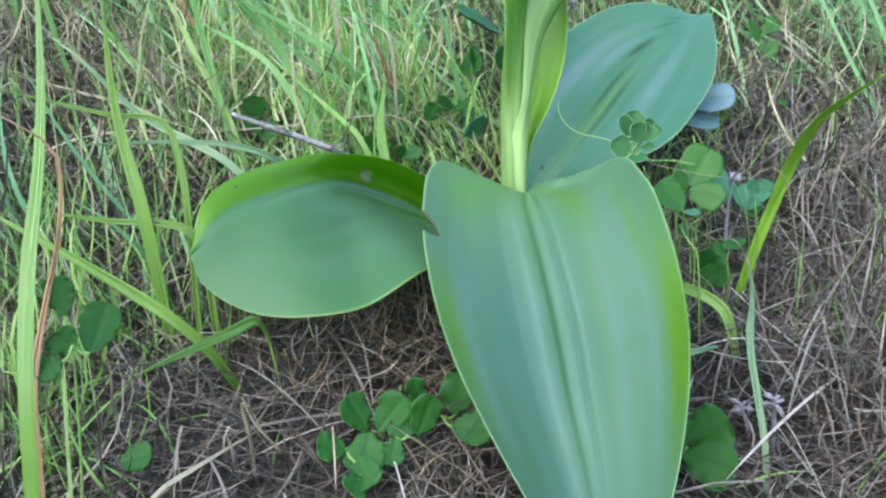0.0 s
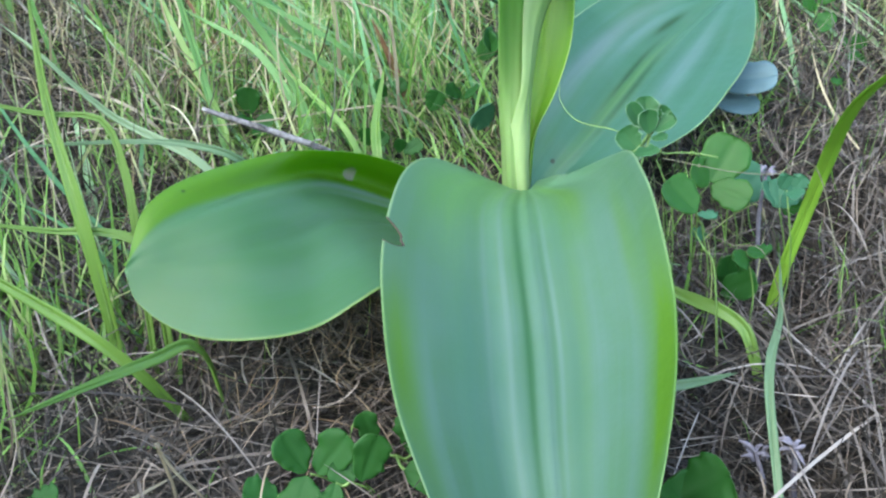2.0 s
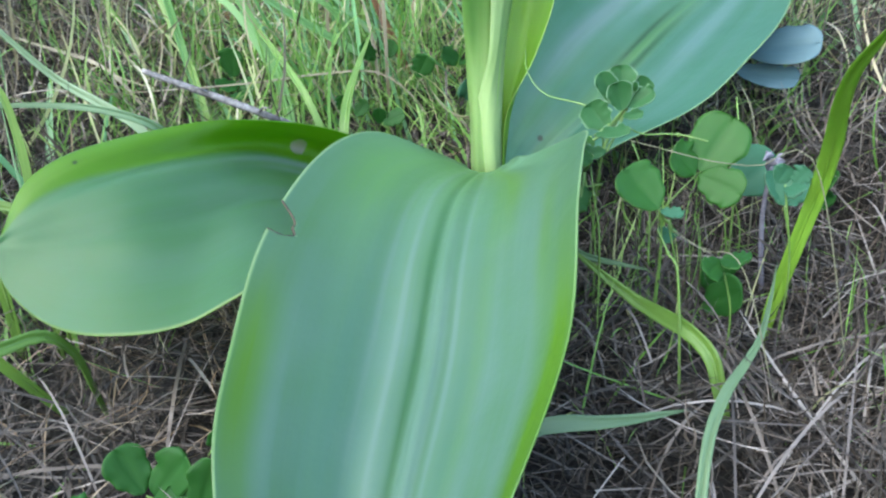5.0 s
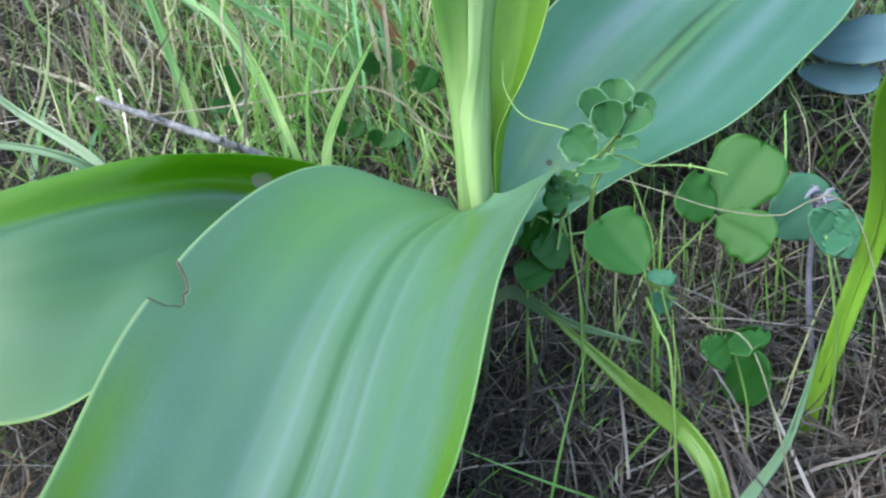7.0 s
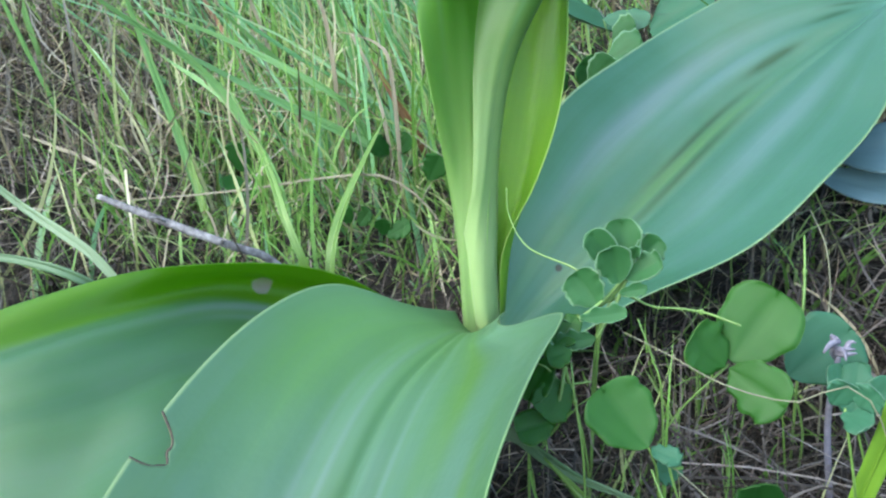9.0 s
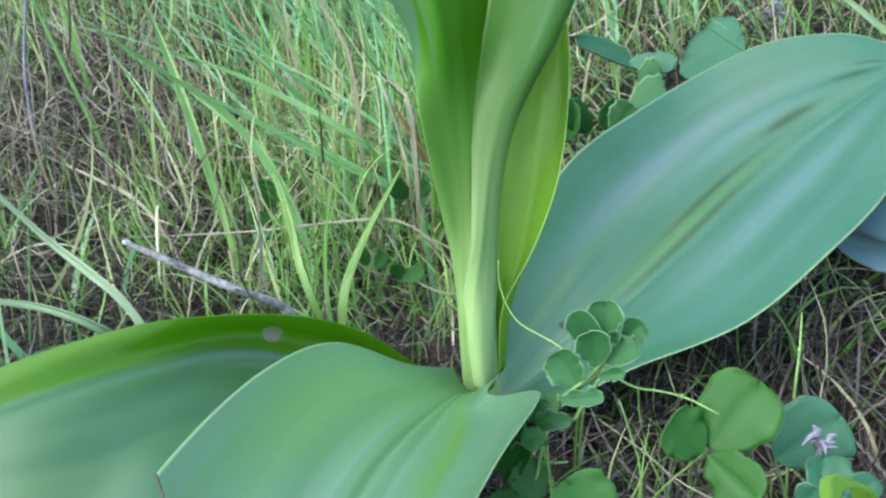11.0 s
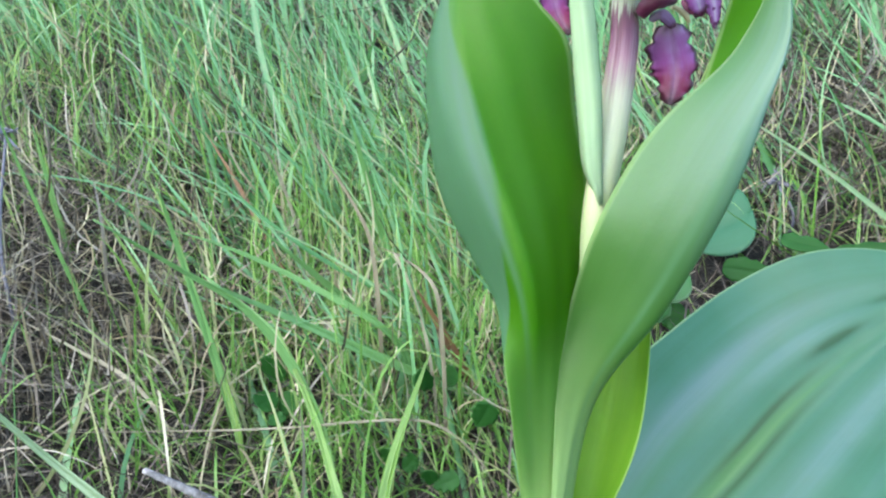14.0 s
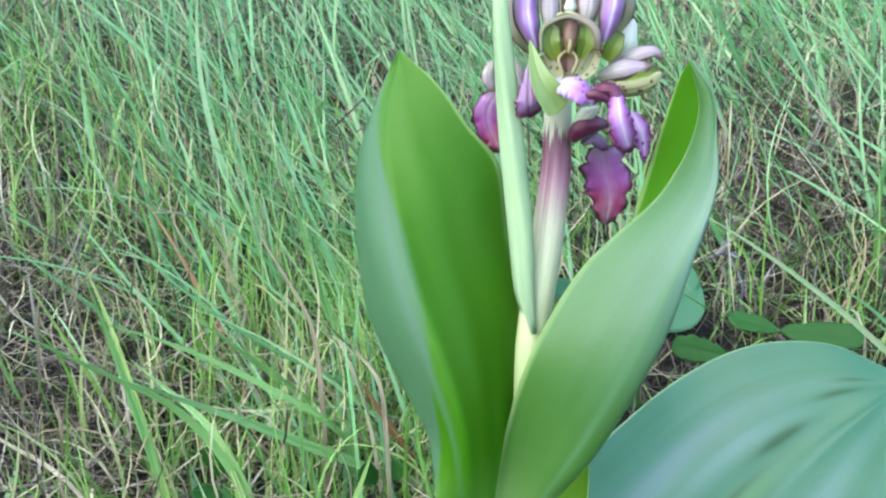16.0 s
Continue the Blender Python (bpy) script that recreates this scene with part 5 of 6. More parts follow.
clover([((0.0023, 0.1380, 0.0839), (0.0176, 0.1358, 0.0918), 0.0193), ((-0.0006, 0.1236, 0.0742), (0.0082, 0.1218, 0.0860), 0.0144), ((0.0014, 0.1545, 0.0934), (0.0123, 0.1509, 0.0978), 0.0155)],
       "blue-green rounded leaves behind the orchid", material=M_TREFOIL, name="round_leaf", category="plant")
clover([((-0.0036, 0.1608, 0.1021), (0.0172, 0.1576, 0.1003), 0.0105)], "narrow blue-green leaf behind the orchid", material=M_CLOVER_GREY, name="round_leaf", category="plant")
clover([((0.0722, 0.1715, 0.0983), (0.1034, 0.1674, 0.0984), 0.0117), ((0.0722, 0.1715, 0.0983), (0.0519, 0.1737, 0.1023), 0.0085), ((0.0526, 0.1690, 0.0861), (0.0291, 0.1698, 0.0889), 0.0110)], "low bright green clover behind the orchid leaf")
clover([((0.0187, 0.1601, 0.0645), (0.0052, 0.1603, 0.0682), 0.0130)], ROUND)
clover([((0.0860, 0.0780, 0.0555), (0.1145, 0.0680, 0.0582), 0.0195), ((0.0835, 0.0760, 0.0475), (0.1075, 0.0690, 0.0437), 0.0130)], "leaf pair below the orchid leaf tip, coloured with reflected sky blue", material=M_LEAF_SKY_BLUE, name="grey_leaf", category="plant")
clover([((0.0757, -0.0079, 0.0118), (0.0891, -0.0021, 0.0232), 0.0170)], "pale translucent withering leaf on the straw", material=M_CLOVER_GREY, name="withered_leaf", category="plant")
clover([((0.0879, -0.0250, 0.0110), (0.0848, -0.0197, 0.0210), 0.0069), ((0.0885, -0.0250, 0.0111), (0.0891, -0.0193, 0.0216), 0.0062), ((0.0895, -0.0249, 0.0113), (0.0963, -0.0210, 0.0187), 0.0069)], "grey-green clover with upright leaflets", material=M_CLOVER_GREY)
clover([((-0.1462, 0.0803, 0.0437), (-0.1458, 0.0773, 0.0573), 0.0129), ((-0.1429, 0.0755, 0.0413), (-0.1461, 0.0655, 0.0397), 0.0107), ((-0.1413, 0.0755, 0.0414), (-0.1329, 0.0737, 0.0375), 0.0107), ((-0.1398, 0.0687, 0.0369), (-0.1350, 0.0635, 0.0342), 0.0075)], "small green clover half hidden in grass")
clover([((-0.0624, 0.0529, 0.0251), (-0.0534, 0.0541, 0.0303), 0.0073), ((-0.0643, 0.0544, 0.0254), (-0.0640, 0.0518, 0.0320), 0.0061)], "small green clover half hidden in grass")
clover([((-0.0797, 0.0558, 0.0288), (-0.0812, 0.0526, 0.0376), 0.0071), ((-0.0758, 0.0554, 0.0283), (-0.0705, 0.0552, 0.0346), 0.0066)], "small green clover half hidden in grass")
clover([((-0.0509, 0.0676, 0.0444), (-0.0459, 0.0674, 0.0538), 0.0100)], "small green clover half hidden in grass")
clover([((-0.0743, 0.0815, 0.0517), (-0.0788, 0.0754, 0.0586), 0.0083), ((-0.0713, 0.0832, 0.0527), (-0.0645, 0.0827, 0.0592), 0.0079)], "small green clover half hidden in grass")
clover([((0.1644, 0.1650, 0.0959), (0.1537, 0.1600, 0.1004), 0.0150), ((0.1651, 0.1650, 0.0973), (0.1717, 0.1600, 0.1054), 0.0130), ((0.1619, 0.1600, 0.0899), (0.1702, 0.1550, 0.0834), 0.0150)], ROUND, material=M_CLOVER_BRIGHT)
clover([((0.1755, 0.1400, 0.0719), (0.1690, 0.1370, 0.0753), 0.0090), ((0.1763, 0.1400, 0.0712), (0.1800, 0.1370, 0.0773), 0.0090), ((0.1757, 0.1400, 0.0699), (0.1775, 0.1350, 0.0643), 0.0100)], "small green clover low in the hay", material=M_CLOVER)
clover([((0.1510, 0.1000, 0.0559), (0.1552, 0.0970, 0.0528), 0.0085)], "small bright leaflet in the hay", material=M_CLOVER_BRIGHT)
clover([((-0.0369, 0.0940, 0.0495), (-0.0275, 0.0871, 0.0544), 0.0098), ((-0.0368, 0.0971, 0.0510), (-0.0449, 0.0903, 0.0543), 0.0099)], ROUND)
clover([((-0.0309, 0.1461, 0.0707), (-0.0190, 0.1378, 0.0809), 0.0164)], ROUND)
clover([((-0.0218, 0.0679, 0.0367), (-0.0267, 0.0621, 0.0445), 0.0155)], ROUND, material=M_CLOVER_GREY)
clover([((0.0313, -0.0461, 0.0282), (0.0269, -0.0498, 0.0271), 0.0058), ((0.0255, -0.0404, 0.0238), (0.0215, -0.0470, 0.0153), 0.0071), ((0.0297, -0.0414, 0.0183), (0.0251, -0.0490, 0.0134), 0.0091), ((0.0279, -0.0467, 0.0118), (0.0204, -0.0520, 0.0099), 0.0080), ((0.0302, -0.0344, 0.0323), (0.0267, -0.0411, 0.0273), 0.0061)],
       "bright green trefoil leaves crowded under the orchid leaf", material=M_CLOVER_BRIGHT, name="trefoil", category="plant")
clover([((0.0505, -0.0608, 0.0157), (0.0565, -0.0636, 0.0155), 0.0040), ((0.0557, -0.0527, 0.0080), (0.0509, -0.0558, 0.0073), 0.0048)], "small grey-green leaflets beside the clover", material=M_CLOVER_GREY)
clover([((0.0677, -0.0603, 0.0033), (0.0731, -0.0658, 0.0037), 0.0083), ((0.0670, -0.0607, 0.0025), (0.0634, -0.0648, -0.0005), 0.0074)], "dull green clover low in the straw")
clover([((0.0827, -0.0419, 0.0210), (0.0854, -0.0425, 0.0261), 0.0059), ((0.0873, -0.0425, 0.0208), (0.0901, -0.0442, 0.0258), 0.0059), ((0.0850, -0.0426, 0.0197), (0.0886, -0.0484, 0.0197), 0.0054)], "small grey-green clover beside the withered leaf", material=M_CLOVER_GREY)
M_DRY_STEM = noisy_material("dry_stem", [(0.35, (0.09, 0.09, 0.05)), (0.65, (0.17, 0.17, 0.11))], scale=300, rough=0.6, bump=0.1)
def wild_herb(points, radius, material, label):
    """A thin bent grass stem with one swollen node."""
    stem = thing("wild_herb", points[-1], label, "plant")
    tube("stem", points, [radius * 0.5, radius * 0.65, radius * 0.7], material, stem, n=30, sides=7)
    tube("node", [tuple(np.array(points[1]) + (0, 0, 0.0006)), points[1], tuple(np.array(points[1]) - (0, 0, 0.0006))], [radius * 0.8, radius * 1.1, radius * 0.8], material, stem, n=5, sides=7)


wild_herb([(0.0420, -0.0428, 0.0322), (0.0531, -0.0493, 0.0303), (0.0626, -0.0565, 0.0290), (0.0740, -0.0600, 0.0283), (0.0885, -0.0614, 0.0281), (0.105, -0.060, -0.040)], 0.00024, M_DRY_STEM, "long thin pale grass stem lying over the clover")
wild_herb([(0.0647, -0.0276, 0.0306), (0.0562, -0.0245, 0.0320), (0.0464, -0.0234, 0.0317), (0.0345, -0.0256, 0.0302), (0.030, -0.022, -0.026)], 0.0005, M_STALK, "thin green stem bending beside the orchid")
wild_herb([(0.0786, 0.0318, 0.0467), (0.0835, 0.0248, 0.0371), (0.0850, 0.0174, 0.0269), (0.0842, 0.0057, 0.0218), (0.084, 0.004, -0.022)], 0.0004, M_DRY_STEM, "thin pale dry grass stem")
wild_herb([(0.0781, 0.0206, 0.0402), (0.0785, 0.0138, 0.0322), (0.0784, 0.0065, 0.0235), (0.078, 0.006, -0.022)], 0.0006, M_STALK, "thin green stem standing in straw")
wild_herb([(0.0425, -0.0275, 0.0301), (0.0463, -0.0289, 0.0208), (0.0488, -0.0302, 0.0107), (0.050, -0.030, -0.032)], 0.0005, M_STALK, "thin green stem standing in straw")
wild_herb([(0.0309, -0.0443, 0.0246), (0.0322, -0.0461, 0.0162), (0.0345, -0.0478, 0.0016), (0.035, -0.047, -0.036)], 0.0005, M_STALK, "thin green stem standing in straw")
wild_herb([(0.0503, -0.0580, 0.0097), (0.0533, -0.0607, 0.0039), (0.0563, -0.0644, -0.0030), (0.059, -0.066, -0.042)], 0.0006, M_STALK, "thin green stem standing in straw")
wild_herb([(0.0533, -0.0545, 0.0095), (0.0629, -0.0595, 0.0049), (0.0724, -0.0670, 0.0016), (0.085, -0.072, -0.042)], 0.0003, M_DRY_STEM, "thin pale dry grass stem")
wild_herb([(0.0344, -0.0402, 0.0188), (0.0288, -0.0417, 0.0181), (0.0215, -0.0429, 0.0199), (0.018, -0.036, -0.030)], 0.0005, M_STALK, "thin green stem under the orchid leaf")
vine = thing("tendril", (0.0330, -0.0300, 0.0200), "thin yellow-green tendril reaching for the orchid stem", "plant")
tube("shoot", [(0.0075, -0.0155, 0.0576), (0.0084, -0.0165, 0.0505), (0.0149, -0.0213, 0.0438), (0.0288, -0.0271, 0.0403), (0.0335, -0.0300, 0.0330), (0.0330, -0.0300, 0.0200)], [0.00014, 0.0002, 0.00024, 0.00028], M_STALK, vine, n=30, sides=7)


# ---- the flower spike ----
def petal_material(name, stops, rough=0.45, thin=0.2, spots=None, along=True, rim=None, streak=None, rim_at=(0.90, 1.02)):
    """Petal colour from base to tip or from the middle outwards, with veins and, where given, spots, a pale streak and a dark margin."""
    m, t, b, out = nodes_of(name)
    uv = node(t, "ShaderNodeUVMap")
    sep = node(t, "ShaderNodeSeparateXYZ", {0: uv.outputs[0]})
    tc = node(t, "ShaderNodeTexCoord")
    n = node(t, "ShaderNodeTexNoise", {"Vector": tc.outputs["Object"], "Scale": 420.0, "Detail": 4.0})
    vein = node(t, "ShaderNodeTexNoise", {"Vector": node(t, "ShaderNodeCombineXYZ", {0: math_node(t, "MULTIPLY", sep.outputs[0], 22.0), 1: math_node(t, "MULTIPLY", sep.outputs[1], 1.8)}).outputs[0], "Scale": 1.0, "Detail": 3.0})
    edge = math_node(t, "ABSOLUTE", math_node(t, "MULTIPLY_ADD", sep.outputs[0], 2.0, -1.0))
    f = math_node(t, "MULTIPLY_ADD", n.outputs[0], 0.22, math_node(t, "ADD", sep.outputs[1] if along else edge, -0.11))
    f = math_node(t, "MULTIPLY_ADD", vein.outputs[0], 0.24, math_node(t, "ADD", f, -0.12))
    col = ramp(t, f, stops)
    if streak:
        inner = node(t, "ShaderNodeMapRange", {0: math_node(t, "MULTIPLY_ADD", n.outputs[0], 0.35, edge), 1: 0.55, 2: 0.15})
        col = mix(t, math_node(t, "MULTIPLY", inner.outputs[0], streak[1]), col, streak[0])
    if spots:
        v = node(t, "ShaderNodeTexVoronoi", {"Vector": tc.outputs["Object"], "Scale": spots[1]})
        inside = node(t, "ShaderNodeMapRange", {0: v.outputs["Distance"], 1: spots[2] + 0.08, 2: spots[2]})
        col = mix(t, inside.outputs[0], col, spots[0])
    if rim:
        margin = math_node(t, "MAXIMUM", edge, math_node(t, "MULTIPLY_ADD", sep.outputs[1], 1.02, -0.04))
        col = mix(t, node(t, "ShaderNodeMapRange", {0: math_node(t, "MULTIPLY_ADD", n.outputs[0], 0.2, margin), 1: rim_at[0], 2: rim_at[1]}).outputs[0], col, rim)
    t.links.new(col, b.inputs["Base Color"])
    b.inputs["Roughness"].default_value = rough
    bp = node(t, "ShaderNodeBump", {"Height": vein.outputs[0], "Strength": 0.35, "Distance": 0.0004})
    bp = node(t, "ShaderNodeBump", {"Height": n.outputs[0], "Strength": 0.25, "Distance": 0.0004, "Normal": bp.outputs[0]})
    t.links.new(bp.outputs[0], b.inputs["Normal"])
    tr = node(t, "ShaderNodeBsdfTranslucent", {0: col})
    ms = node(t, "ShaderNodeMixShader", {0: thin, 1: b.outputs[0], 2: tr.outputs[0]})
    t.links.new(ms.outputs[0], out.inputs[0])
    return m


DARK_RIM = (0.045, 0.004, 0.016)
# Streak: highlight along the lip's ridge, painted as paler purple.
M_LIP = petal_material("purple_lip", [(0.0, (0.24, 0.17, 0.22)), (0.20, (0.27, 0.11, 0.29)), (0.48, (0.25, 0.045, 0.22)), (0.70, (0.22, 0.015, 0.075)), (1.0, (0.13, 0.006, 0.026))], rim=DARK_RIM, streak=((0.36, 0.25, 0.40), 0.32), rim_at=(0.90, 1.02))
M_LIP_DARK = petal_material("crimson_fold", [(0.0, (0.10, 0.010, 0.045)), (0.5, (0.085, 0.008, 0.035)), (1.0, (0.13, 0.03, 0.10))], rim=DARK_RIM)
M_LIP_EDGE = petal_material("lip_lobe", [(0.0, (0.42, 0.34, 0.48)), (0.25, (0.32, 0.17, 0.40)), (0.6, (0.22, 0.070, 0.27)), (1.0, (0.13, 0.020, 0.12))], along=False, spots=((0.11, 0.015, 0.12), 380.0, 0.13), rim=(0.065, 0.007, 0.035), rim_at=(0.92, 1.04))
M_LIP_DULL = petal_material("dull_lip_lobe", [(0.0, (0.20, 0.15, 0.22)), (0.4, (0.19, 0.095, 0.21)), (0.8, (0.16, 0.08, 0.19)), (1.0, (0.08, 0.010, 0.05))], rim=(0.06, 0.006, 0.03))
M_THROAT = petal_material("spotted_throat", [(0.0, (0.38, 0.32, 0.42)), (0.35, (0.37, 0.28, 0.46)), (0.6, (0.27, 0.12, 0.36)), (1.0, (0.14, 0.025, 0.15))], spots=((0.13, 0.02, 0.16), 520.0, 0.17))
M_SEPAL = petal_material("mauve_sepal", [(0.0, (0.22, 0.21, 0.15)), (0.4, (0.28, 0.24, 0.24)), (0.75, (0.27, 0.20, 0.27)), (1.0, (0.19, 0.16, 0.15))], rim=(0.11, 0.06, 0.06), streak=((0.32, 0.29, 0.30), 0.5))
# The pale middle stop paints the gloss highlight of the bud.
M_BUD = petal_material("purple_bud", [(0.0, (0.44, 0.36, 0.52)), (0.25, (0.26, 0.13, 0.36)), (0.55, (0.20, 0.09, 0.27)), (0.8, (0.20, 0.13, 0.19)), (1.0, (0.10, 0.07, 0.06))], along=False, rim=(0.04, 0.015, 0.025), rough=0.35, rim_at=(0.93, 1.03))
M_HOOD_BACK = petal_material("olive_brown_sepal", [(0.0, (0.20, 0.20, 0.11)), (0.5, (0.17, 0.15, 0.10)), (1.0, (0.17, 0.13, 0.13))], rim=(0.07, 0.04, 0.03))
M_OLIVE = petal_material("olive_petal", [(0.0, (0.15, 0.20, 0.025)), (0.6, (0.12, 0.18, 0.022)), (1.0, (0.08, 0.12, 0.018))], rim=(0.06, 0.08, 0.015), thin=0.3)
M_OLIVE_SPOT = petal_material("spotted_olive_sepal", [(0.0, (0.13, 0.12, 0.05)), (0.5, (0.19, 0.19, 0.09)), (0.85, (0.22, 0.22, 0.10)), (1.0, (0.34, 0.34, 0.20))], spots=((0.07, 0.025, 0.018), 620.0, 0.24))
M_BROWN = petal_material("brown_column", [(0.0, (0.20, 0.13, 0.05)), (0.35, (0.10, 0.045, 0.022)), (1.0, (0.05, 0.016, 0.014))])
M_CREAM = petal_material("cream_ridge", [(0.0, (0.34, 0.28, 0.15)), (1.0, (0.27, 0.22, 0.12))])
M_WHITE = petal_material("white_ovary", [(0.0, (0.34, 0.40, 0.27)), (0.5, (0.42, 0.45, 0.39)), (1.0, (0.47, 0.47, 0.47))])


def hood(name, centre, radius, material, parent, label, squash=1.15, depth=0.8, lean=0.1):
    """A helmet of joined sepals, open to the front."""
    n, m = 12, 30
    th = np.linspace(0.0, 1.25, n)
    a = np.linspace(0, 2 * np.pi, m, endpoint=False)
    rr = np.sin(np.minimum(th, 1.45)) / np.sin(1.25)
    ruffle = 1 + 0.05 * np.cos(3 * a)[None] * th[:, None]
    X = radius * rr[:, None] * np.cos(a)[None] * ruffle
    Z = radius * squash * rr[:, None] * np.sin(a)[None] * ruffle
    Y = radius * depth * np.cos(th)[:, None] * np.ones(m)[None] - radius * 0.15
    P = np.stack([X, Y - lean * Z, Z], -1) + np.array(centre)
    N = P - (np.array(centre) + (0, radius * 0.2, 0))
    N /= np.linalg.norm(N, axis=2, keepdims=True)
    k = n * m
    f = [(i * m + j, i * m + (j + 1) % m, (i + 1) * m + (j + 1) % m, (i + 1) * m + j) for i in range(n - 1) for j in range(m)]
    faces = f + [tuple(k + i for i in reversed(g)) for g in f] + [((n - 1) * m + j, (n - 1) * m + (j + 1) % m, k + (n - 1) * m + (j + 1) % m, k + (n - 1) * m + j) for j in range(m)]
    uv = np.stack(np.broadcast_arrays(np.linspace(0.3, 0.7, m)[None], np.linspace(0, 1, n)[:, None]), -1).reshape(-1, 2)
    return link_mesh(name, np.vstack([P.reshape(-1, 3), (P - N * 0.0005).reshape(-1, 3)]), faces, material, parent, label, np.vstack([uv, uv]))


def lobe(name, rail, widths, material, parent, label="", normal=(0.25, -1.0, 0.15), cup=0.2, frill=0.0, scallop=0.0, waves=9, thick=0.0005, n=44, m=19):
    """A flower lobe along a rail, base first: half widths in millimetres at even steps, cupped across,
    with a scalloped and ruffled margin. cup below 0 bulges to the front."""
    c = spline(rail, n)
    d = np.gradient(c, axis=0)
    d /= np.linalg.norm(d, axis=1, keepdims=True)
    sd = np.cross(d, np.array(normal, float))
    sd /= np.linalg.norm(sd, axis=1, keepdims=True)
    nr = np.cross(sd, d)
    s = np.linspace(0, 1, n)
    w = np.interp(s, np.linspace(0, 1, len(widths)), widths) * 0.001
    w = np.convolve(np.pad(w, 3, mode="edge"), np.ones(7) / 7, "valid") * np.clip(np.minimum(s, 1 - s) * 14 + 0.12, 0, 1) ** 0.5
    rs = np.random.default_rng(int(abs(c[0, 0]) * 2e5) + int(abs(c[0, 2]) * 3e5))
    u = np.linspace(-1, 1, m)
    side = [sum(k * np.sin(np.pi * waves * f * s + rs.uniform(0, 6.3)) for k, f in ((0.6, 1.0), (0.45, 1.7), (0.3, 2.6))) for _ in range(4)]
    left = u[None] < 0
    bite = np.where(left, side[0][:, None], side[1][:, None])
    ruff = np.where(left, side[2][:, None], side[3][:, None]) * np.abs(u[None]) ** 4
    across = w[:, None] * u[None] * (1 + scallop * bite * np.abs(u[None]) ** 3)
    off = cup * w[:, None] * u[None] ** 2 + frill * ruff - 0.10 * w[:, None] * np.exp(-((u[None] / 0.12) ** 2))
    P = c[:, None] + sd[:, None] * across[..., None] + nr[:, None] * off[..., None]
    half = nr[:, None] * (thick * 0.5 * (1 - 0.6 * u[None] ** 4))[..., None]
    f = grid_faces(n, m)
    k = n * m
    edge = [i * m for i in range(n)] + [(n - 1) * m + j for j in range(1, m)] + [i * m + m - 1 for i in range(n - 2, -1, -1)] + list(range(m - 2, 0, -1))
    faces = f + [tuple(k + i for i in reversed(g)) for g in f] + [(edge[i], edge[(i + 1) % len(edge)], k + edge[(i + 1) % len(edge)], k + edge[i]) for i in range(len(edge))]
    uv = np.stack(np.broadcast_arrays(((u + 1) / 2)[None], s[:, None]), -1).reshape(-1, 2)
    return link_mesh(name, np.vstack([(P + half).reshape(-1, 3), (P - half).reshape(-1, 3)]), faces, material, parent, label, np.vstack([uv, uv]))


# the open flower that faces out
flower = hood("flower", (0.0102, 0.0090, 0.2059), 0.0071, M_OLIVE_SPOT, orchid, "open orchid flower with olive hood and purple lip", depth=1.1, squash=1.12)
lobe("hood_rim", [(0.0047, 0.0040, 0.2044), (0.0052, 0.0040, 0.2099), (0.0108, 0.0050, 0.2122), (0.0165, 0.0040, 0.2096), (0.0176, 0.0040, 0.2045)], [0.3, 0.5, 0.5, 0.9, 0.8], M_HOOD_BACK, flower, "pale mauve rim of the hood", cup=-0.4)
lobe("petal", [(0.0078, 0.0070, 0.2031), (0.0064, 0.0060, 0.2068), (0.0069, 0.0070, 0.2106)], [1.2, 2.5, 1.2], M_OLIVE, flower, "olive green side petal", cup=0.45)
lobe("petal", [(0.0132, 0.0070, 0.2031), (0.0143, 0.0060, 0.2072), (0.0136, 0.0070, 0.2110)], [1.2, 2.3, 1.2], M_OLIVE, flower, "olive green side petal", cup=0.45)
tube("column", [(0.0110, 0.0045, 0.2046), (0.0113, 0.0040, 0.2072), (0.0110, 0.0070, 0.2106)], [0.0008, 0.0015, 0.0019, 0.0017], M_BROWN, flower, "dark brown column", n=16, sides=14)
lobe("anther", [(0.0111, 0.0030, 0.2042), (0.0115, 0.0024, 0.2056), (0.0116, 0.0026, 0.2071)], [0.3, 0.5, 0.3], M_CREAM, flower, "pale tan anther", cup=-0.6)
lobe("stigma", [(0.0104, 0.0054, 0.2046), (0.0103, 0.0058, 0.2027), (0.0104, 0.0050, 0.2002)], [1.1, 1.7, 0.8], M_BROWN, flower, "brown heart-shaped stigma", cup=0.7)
tube("throat_ridge", [(0.0106, 0.0040, 0.2050), (0.0087, 0.0040, 0.2031), (0.0097, 0.0040, 0.1999)], [0.0002, 0.0003, 0.0003], M_CREAM, flower, "cream throat ridge", n=14, sides=8)
tube("throat_ridge", [(0.0111, 0.0040, 0.2050), (0.0128, 0.0040, 0.2030), (0.0118, 0.0040, 0.1998)], [0.0002, 0.0003, 0.0003], M_CREAM, flower, "cream throat ridge", n=14, sides=8)
lobe("throat_wall", [(0.0046, 0.0070, 0.2042), (0.0064, 0.0060, 0.2008), (0.0093, 0.0045, 0.1984)], [1.4, 2.0, 1.2], M_OLIVE_SPOT, flower, "spotted throat wall", cup=0.5)
lobe("throat_wall", [(0.0164, 0.0070, 0.2043), (0.0151, 0.0060, 0.2011), (0.0129, 0.0045, 0.1986)], [1.4, 2.0, 1.2], M_OLIVE_SPOT, flower, "spotted throat wall", cup=0.5)
